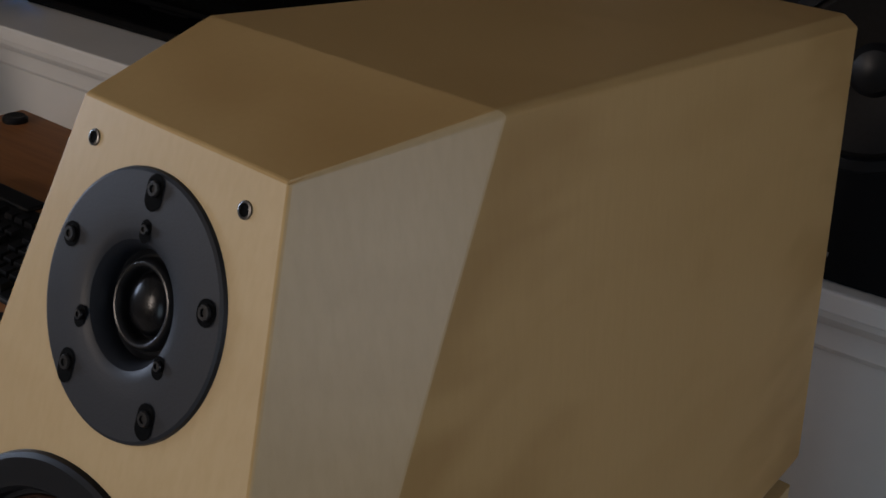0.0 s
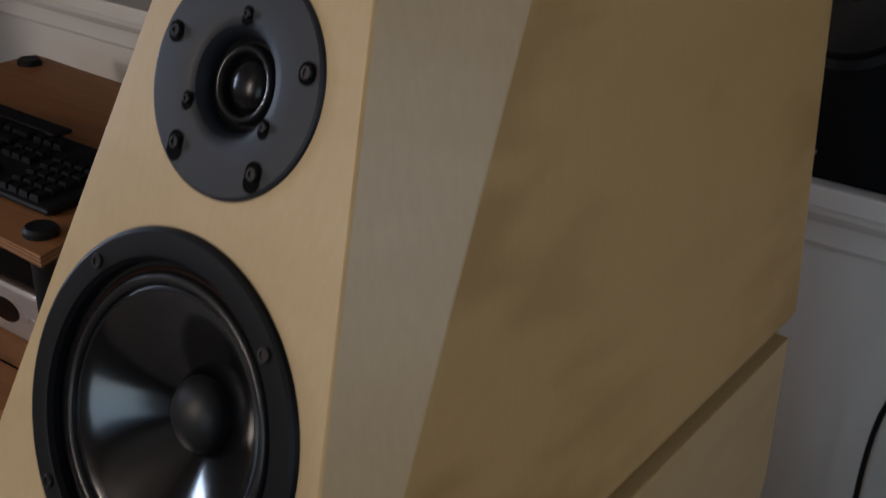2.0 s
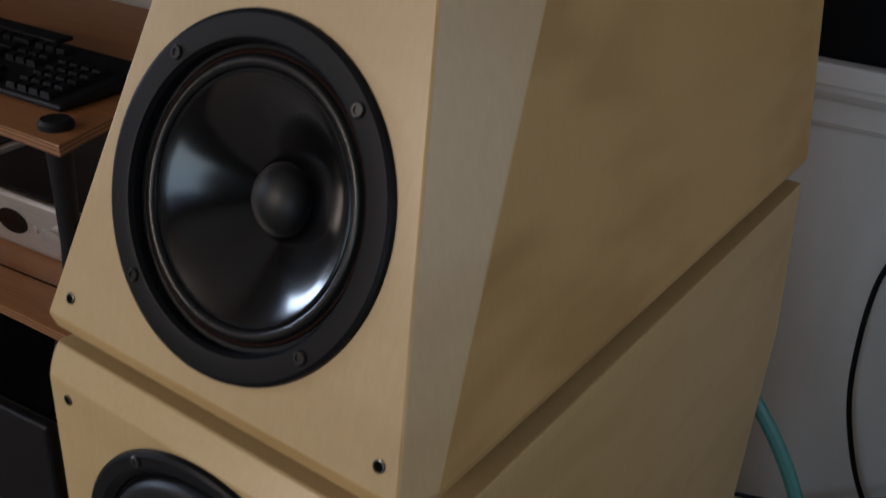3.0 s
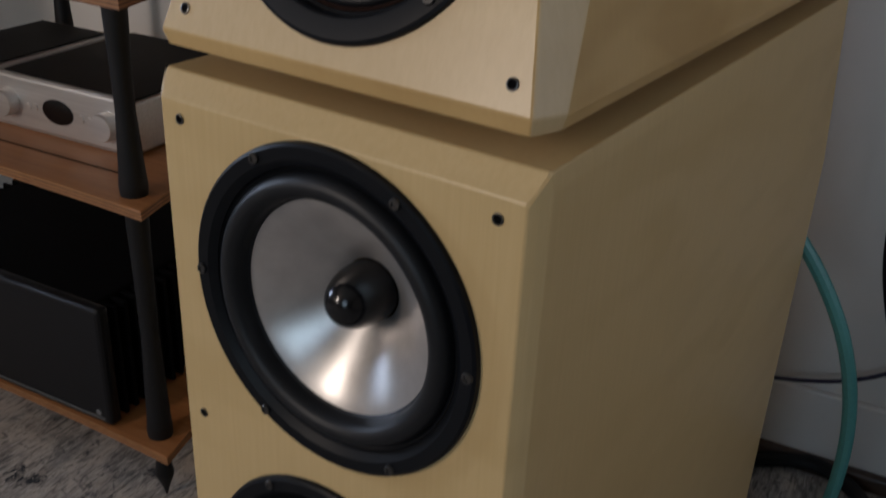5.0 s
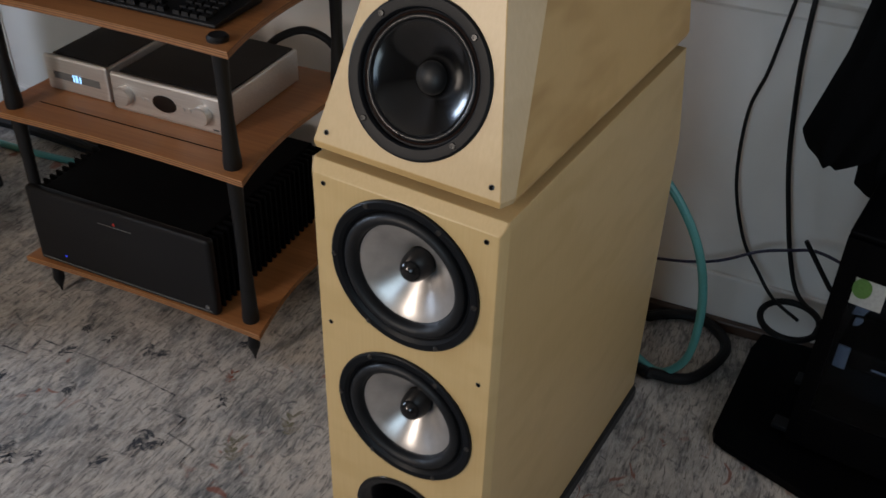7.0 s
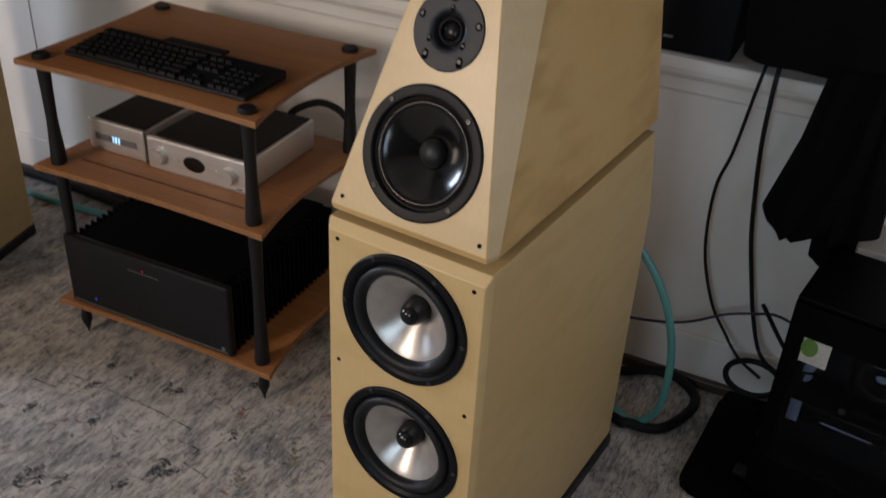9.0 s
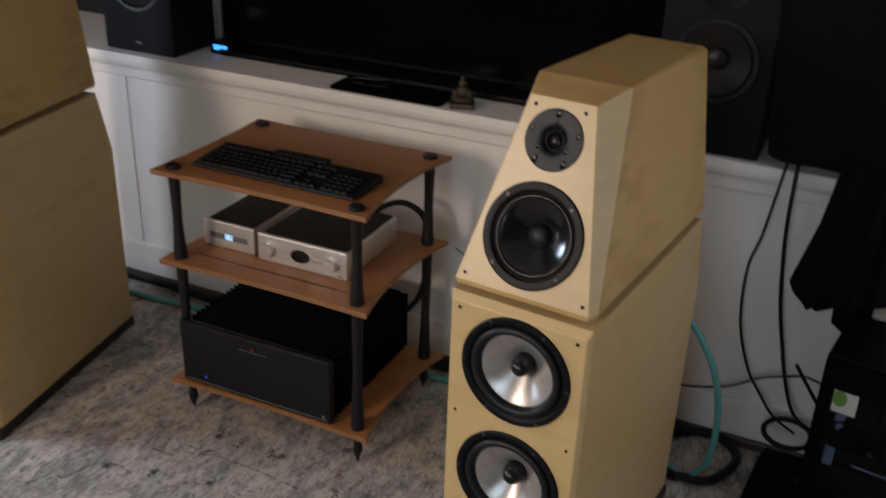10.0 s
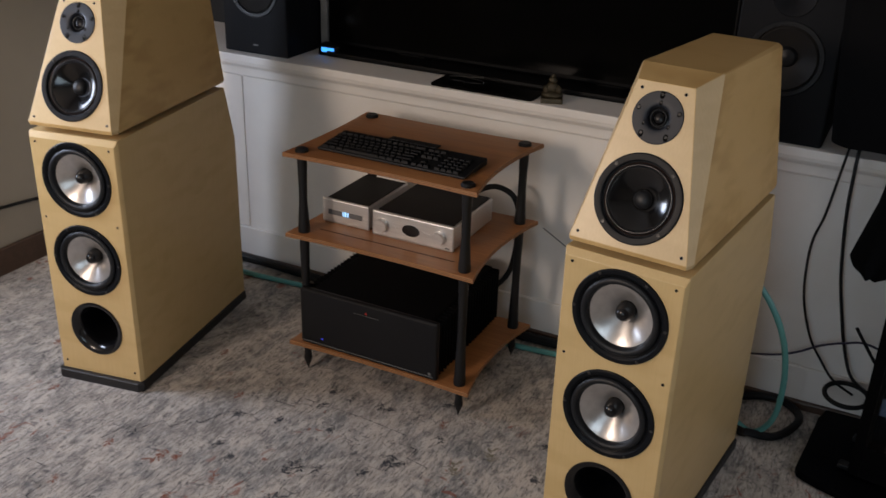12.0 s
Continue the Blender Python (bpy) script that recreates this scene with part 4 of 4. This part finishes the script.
def computer():
    pc = thing("computer", ROOM @ pose(0.392, -0.347, 0.022 + G, 0, 0, -9), "black tower computer with a smoked glass side", "computer")
    w, d, h = 0.46, 0.23, 0.50
    part("back_panel", box(0.0, 0.004, 0.02, 0.012, d, h - 0.012, 0.002), M_CASE, pc)
    part("front_panel", box(w - 0.02, 0.004, 0.02, w, d, h - 0.012, 0.004), M_CASE, pc)
    part("top_panel", box(0.0, 0.0, h - 0.0118, w, d, h, 0.004), M_CASE, pc)
    part("bottom_panel", box(0.0, 0.0, 0.012, w, d, 0.0198, 0.003), M_CASE, pc)
    part("tray", box(0.0122, d - 0.04, 0.02, w - 0.0202, d - 0.03, h - 0.012), M_BOARD, pc)
    frame_bm = bmesh.new()
    box(0.0, -0.004, 0.0205, 0.028, 0.0036, h - 0.0122, 0, 1, frame_bm)
    box(w - 0.03, -0.004, 0.0205, w, 0.0036, h - 0.0122, 0, 1, frame_bm)
    box(0.0282, -0.004, h - 0.085, w - 0.0302, 0.0036, h - 0.0122, 0, 1, frame_bm)
    box(0.0282, -0.004, 0.0205, w - 0.0302, 0.0036, 0.11, 0, 1, frame_bm)
    part("side_frame", frame_bm, M_CASE, pc)
    pane = part("glass_side", box(0.0284, -0.003, 0.1104, w - 0.0304, 0.001, h - 0.0854), M_GLASS, pc, "smoked glass side panel")
    pane.visible_shadow = False
    part("circuit_board", box(0.05, d - 0.046, 0.12, 0.32, d - 0.0402, h - 0.05), M_BOARD, pc)
    card = part("graphics_card", box(0.03, 0.05, 0.19, 0.30, 0.16, 0.235, 0.006), M_CASE, pc)
    part("card_edge", box(0.10, 0.0485, 0.205, 0.20, 0.0498, 0.209), M_PALE, card)
    cooler = part("cooler", box(0.12, 0.06, 0.29, 0.24, 0.17, 0.40, 0.006), M_CASE, pc)
    part("cooler_plate", box(0.158, 0.0585, 0.372, 0.202, 0.0598, 0.384), M_PALE, cooler)
    part("bracket", box(0.036, 0.03, 0.20, 0.058, 0.034, 0.25, 0.001), M_PALE, pc, "pale metal slot bracket")
    sled = hull([(x - 0.045, y, z) for y in (0.03, 0.037) for x, z in ((0.265, 0.275), (0.302, 0.222), (0.322, 0.232), (0.318, 0.252), (0.282, 0.300), (0.268, 0.298))])
    part("drive_sled", sled, M_PALE, pc, "pale bluish plastic drive sled")
    # two pale bluish patches behind the glass, below the sticker
    for x, z, w, h in ((0.040, 0.318, 0.030, 0.038), (0.046, 0.296, 0.016, 0.019)):
        part("pale_patch", hull([(x + a * w, y, z + b * h) for y in (0.036, 0.039) for a, b in ((0, 0), (0.62, 0.1), (1, 0.72), (0.85, 1), (0.15, 0.9))]), M_PALE, pc)
    hose = part("hose", tube([(0.15, 0.075, 0.245), (0.19, 0.06, 0.255), (0.25, 0.06, 0.250), (0.30, 0.07, 0.262)], 0.006, 10, 5), M_CASE, pc, "black hose", True)
    for x in (0.13, 0.262):
        part("fitting", lathe([(0.0065, 0), (0.0065, 0.005), (0.004, 0.006), (0, 0.006)], 16, pose(x, 0.058, 0.248, 90)), M_STEEL, hose, "small metal hose fitting", True)
    fan = part("fan", lathe([(0.036, 0.0), (0.040, 0.004), (0.044, 0.004), (0.046, 0.0)], 40, pose(0.18, 0.058, 0.345, 90)), M_CABLE, pc, "black fan ring", True)
    part("fan_hub", lathe([(0.013, 0.0), (0.012, 0.004), (0, 0.005)], 24, pose(0.18, 0.0575, 0.352, 90) @ Matrix.Diagonal((1.0, 0.55, 1.0, 1.0))), M_PALE, fan, "pale bluish fan hub", True)
    for x in (0.03, w - 0.05):
        for y in (0.03, d - 0.05):
            part("foot", box(x, y, 0.0, x + 0.03, y + 0.03, 0.0118, 0.002), M_RUBBER, pc)
    part("antenna", tube([(-0.004, 0.10, 0.30), (-0.02, 0.10, 0.315), (-0.075, 0.09, 0.395)], 0.0046, 10, 4), M_CABLE, pc, "black stub antenna", True)
    stick = part("sticker", box(0.032, -0.0046, 0.366, 0.084, -0.0041, 0.420), M_STICKER, pc, "white sticker with a green shape")
    blob = lathe([(0.016, 0), (0.016, 0.0004), (0, 0.0005)], 24, pose(0.046, -0.0047, 0.401, 90) @ Matrix.Diagonal((1.0, 1.25, 1.0, 1.0)))
    part("green_shape", blob, M_GREEN, stick, "plain green shape")


computer()

# ---------- cables ----------


def cable(points, radius, material, label, m=None):
    return solid("cable", tube(points, radius), material, m or Matrix(), label, "cable", "loose cables", smooth=True)


cable([(0.080, 0.640, 0.540), (0.092, 0.662, 0.520), (0.112, 0.672, 0.492), (0.152, 0.680, 0.438), (0.188, 0.685, 0.372), (0.211, 0.690, 0.297), (0.220, 0.700, 0.208), (0.213, 0.715, 0.100),
       (0.188, 0.730, 0.032), (0.150, 0.735, -0.002), (0.105, 0.730, 0.018), (0.05, 0.700, 0.085), (0.0, 0.640, 0.12)], 0.0085, M_TEAL, "thick teal loudspeaker cable looping to the rug")
cable([(-0.06, 0.78, 0.013), (0.120, 0.711, 0.013), (0.146, 0.709, 0.017), (0.216, 0.741, 0.013), (0.250, 0.840, 0.017), (0.229, 0.909, 0.013), (0.158, 0.939, 0.017), (0.089, 0.912, 0.013), (0.054, 0.877, 0.017), (0.0, 0.90, 0.016), (-0.12, 0.88, 0.014)], 0.0120, M_CABLE, "thick black cable coiled on the rug", pose(0, 0.008, G))
cable([(0.208, 0.03, 0.808), (0.210, -0.032, 0.815), (0.203, -0.045, 0.76), (0.185, -0.04, 0.62), (0.165, -0.03, 0.53), (0.166, -0.03, 0.42), (0.180, -0.03, 0.33), (0.215, -0.03, 0.23), (0.256, -0.035, 0.17),
       (0.30, -0.06, 0.13), (0.36, -0.10, 0.12)], 0.0037, M_CABLE, "thin black cable hanging from the sill", ROOM)
cable([(0.235, 0.03, 0.810), (0.236, -0.034, 0.817), (0.236, -0.05, 0.76), (0.238, -0.045, 0.66), (0.246, -0.03, 0.55), (0.262, -0.03, 0.43), (0.286, -0.03, 0.32), (0.31, -0.035, 0.23), (0.345, -0.05, 0.15),
       (0.40, -0.09, 0.13)], 0.0050, M_CABLE, "black cable hanging from the sill", ROOM)
cable([(-0.06, -0.04, 0.13), (0.037, -0.035, 0.133), (0.12, -0.035, 0.150), (0.182, -0.040, 0.178), (0.25, -0.045, 0.225), (0.313, -0.06, 0.258), (0.36, -0.07, 0.275), (0.43, -0.10, 0.275)], 0.0034,
      M_BLUECORD, "dark blue cord running along the wall", ROOM)
loop = [(0.345 + 0.060 * math.cos(a), -0.10 + 0.050 * math.sin(a), 0.115 + 0.010 * math.sin(a)) for a in [2 * math.pi * k / 12 for k in range(13)]]
cable([*loop, (0.43, -0.12, 0.10), (0.46, -0.16, 0.09)], 0.0070, M_CABLE, "black cable coiled behind the computer", ROOM)
cable([(-2.20, -0.055, 0.020), (-1.80, -0.050, 0.022), (-1.62, -0.060, 0.024), (-1.40, -0.075, 0.020), (-1.20, -0.11, 0.016), (-1.05, -0.10, 0.016), (-0.80, -0.07, 0.016), (-0.45, -0.06, 0.016)], 0.016, M_CABLE,
      "thick black cable lying along the wall", ROOM @ pose(0, 0, G))
cable([(-2.10, -0.13, 0.010), (-1.75, -0.135, 0.010), (-1.50, -0.12, 0.010), (-1.30, -0.13, 0.010), (-1.05, -0.12, 0.010), (-0.70, -0.13, 0.010), (-0.40, -0.11, 0.010), (-0.15, -0.18, 0.012)], 0.0095, M_TEAL,
      "teal cable lying on the rug along the wall", ROOM @ pose(0, 0, G))
cable([(-0.84, -0.210, 0.500), (-0.82, -0.170, 0.530), (-0.77, -0.135, 0.545), (-0.715, -0.118, 0.515), (-0.695, -0.110, 0.44), (-0.70, -0.105, 0.36), (-0.72, -0.108, 0.25), (-0.76, -0.145, 0.19)], 0.009, M_CABLE,
      "black mains cable looping behind the rack", ROOM)
cable([(-0.62, -0.09, 0.42), (-0.55, -0.06, 0.36), (-0.45, -0.05, 0.30), (-0.32, -0.045, 0.23), (-0.20, -0.05, 0.17)], 0.0022, M_PRINT, "thin dark wire running across the wall", ROOM)
cable([(-2.543, -0.75, 0.26), (-2.543, -0.50, 0.235), (-2.543, -0.34, 0.215), (-2.54, -0.20, 0.19)], 0.006, M_CABLE, "dark cable running along the beige wall", ROOM)

# woven figures of the rug: florets and stepped lines, flat in the pile
FLORETS = [(-0.979, -0.649, 's'), (-0.89, -0.647, 's'), (-1.054, -0.642, 's'), (-0.733, -0.864, 'S'), (-0.77, -0.948, 's'),
           (-0.561, -0.813, 'o'), (-0.499, -0.709, 'o'), (-0.928, -1.001, 's'), (-0.657, -0.703, 's'), (-0.682, -0.645, 'r'),
           (-0.953, -0.812, 's'), (-1.463, -1.354, 'r'), (-1.457, -1.169, 'r'), (-1.291, -1.146, 'R'), (-1.319, -1.375, 's'),
           (-1.164, -1.269, 'r'), (-1.106, -1.161, 'r'), (-1.106, -0.858, 's'), (-1.291, -0.8, 'r'), (-0.95, -1.02, 'S'),
           (-0.888, -0.986, 's'), (-0.925, -1.162, 'S'), (-0.954, -1.194, 's'), (-1.993, -0.845, 'r'), (-0.859, -0.653, 's'),
           (-1.19, -1.032, 's'), (-0.701, -0.86, 's')]
LINES = [[(-1.176, -0.777), (-1.109, -0.774), (-1.116, -0.724), (-0.96, -0.724), (-0.861, -0.727), (-0.75, -0.738), (-0.75, -0.781), (-0.692, -0.783), (-0.695, -0.83), (-0.628, -0.841), (-0.63, -0.889)],
         [(-1.488, -1.168), (-1.469, -1.085), (-1.435, -1.09), (-1.396, -1.017), (-1.356, -1.033), (-1.33, -0.966), (-1.297, -0.978), (-1.274, -0.915), (-1.252, -0.884), (-1.191, -0.87), (-1.179, -0.82)],
         [(-1.599, -1.332), (-1.526, -1.332), (-1.521, -1.392), (-1.471, -1.396), (-1.473, -1.443), (-1.425, -1.461)]]


def floret(size, seed):
    """A leafy sprig: small ragged leaves off a short curved stem, flat."""
    rng = random.Random(seed)
    bm = bmesh.new()
    bend = rng.uniform(-0.5, 0.5)
    spine = [Vector((bend * size * (t - 0.5) ** 2, size * (t - 0.5) * 1.2)) for t in (0, 0.2, 0.4, 0.6, 0.8, 1.0)]
    stem = [bm.verts.new((p.x, p.y, 0.0005)) for p in spine]
    for a, b in zip(stem, stem[1:]):
        bm.edges.new((a, b))
    for k, root in enumerate(spine):
        for side in (-1, 1):
            if rng.random() < 0.15:
                continue
            long, wide = size * rng.uniform(0.32, 0.75), size * rng.uniform(0.09, 0.16)
            a = side * rng.uniform(0.35, 1.1)
            way, flank = Vector((math.sin(a), math.cos(a))), Vector((math.cos(a), -math.sin(a)))
            z = 0.0005 + 0.0001 * k + 0.00005 * side
            rim = [stem[k]]
            for i in range(1, 10):
                b = 2 * math.pi * i / 10
                p = root + way * long * (0.5 - 0.55 * math.cos(b)) + flank * wide * math.sin(b) * rng.uniform(0.55, 1.3)
                rim.append(bm.verts.new((p.x, p.y, z)))
            bm.faces.new(rim)
    return bm


def stepped_line(points, wide):
    """A worn ribbon along the points, flat, thick and thin by turns."""
    rng = random.Random(len(points))
    bm = bmesh.new()
    ps = []
    for a, b in zip(points, points[1:]):
        a, b = Vector(a), Vector(b)
        count = max(2, int((b - a).length / 0.010))
        ps += [a.lerp(b, k / count) for k in range(count)]
    ps.append(Vector(points[-1]))
    sides = []
    for k, p in enumerate(ps):
        a = (p - ps[k - 1]).normalized() if k else (ps[1] - p).normalized()
        b = (ps[k + 1] - p).normalized() if k + 1 < len(ps) else a
        d = (a + b).normalized() if (a + b).length > 0.1 else a
        n = Vector((-d.y, d.x)) * wide * rng.choice((0.25, 0.7, 1.0, 1.25)) / max(0.5, d.dot(a))
        sides.append((bm.verts.new((p.x + n.x, p.y + n.y, 0.0012)), bm.verts.new((p.x - n.x, p.y - n.y, 0.0012))))
    for (a, b), (c, d) in zip(sides, sides[1:]):
        bm.faces.new((a, b, d, c))
    return bm


def rug_figures():
    rng = random.Random(5)
    kinds = {"s": (0.025, M_SLATE), "S": (0.044, M_SLATE), "r": (0.024, M_RUST), "R": (0.042, M_RUST), "o": (0.038, M_OLIVE)}
    made = {(k, v): mesh_of(floret(kinds[k][0], v), kinds[k][1]) for k in kinds for v in range(4)}
    spots = list(FLORETS)
    for _ in range(40):
        u, v = rng.uniform(UL + 0.1, UR - 0.5), rng.uniform(-1.6, -0.1)
        spots.append((u, v, "r" if u < -1.2 and rng.random() < 0.5 else rng.choice("ssso")))
    for u, v, k in spots:
        ob = new("woven_floret", made[(k, rng.randrange(4))])
        ob.parent = rug
        ob.matrix_basis = pose(u, v, 0, 0, 0, rng.choice((0, 180)) + rng.uniform(-35, 35))
    for line in LINES:
        part("woven_line", stepped_line(line, 0.0017), M_SLATE, rug)


rug_figures()
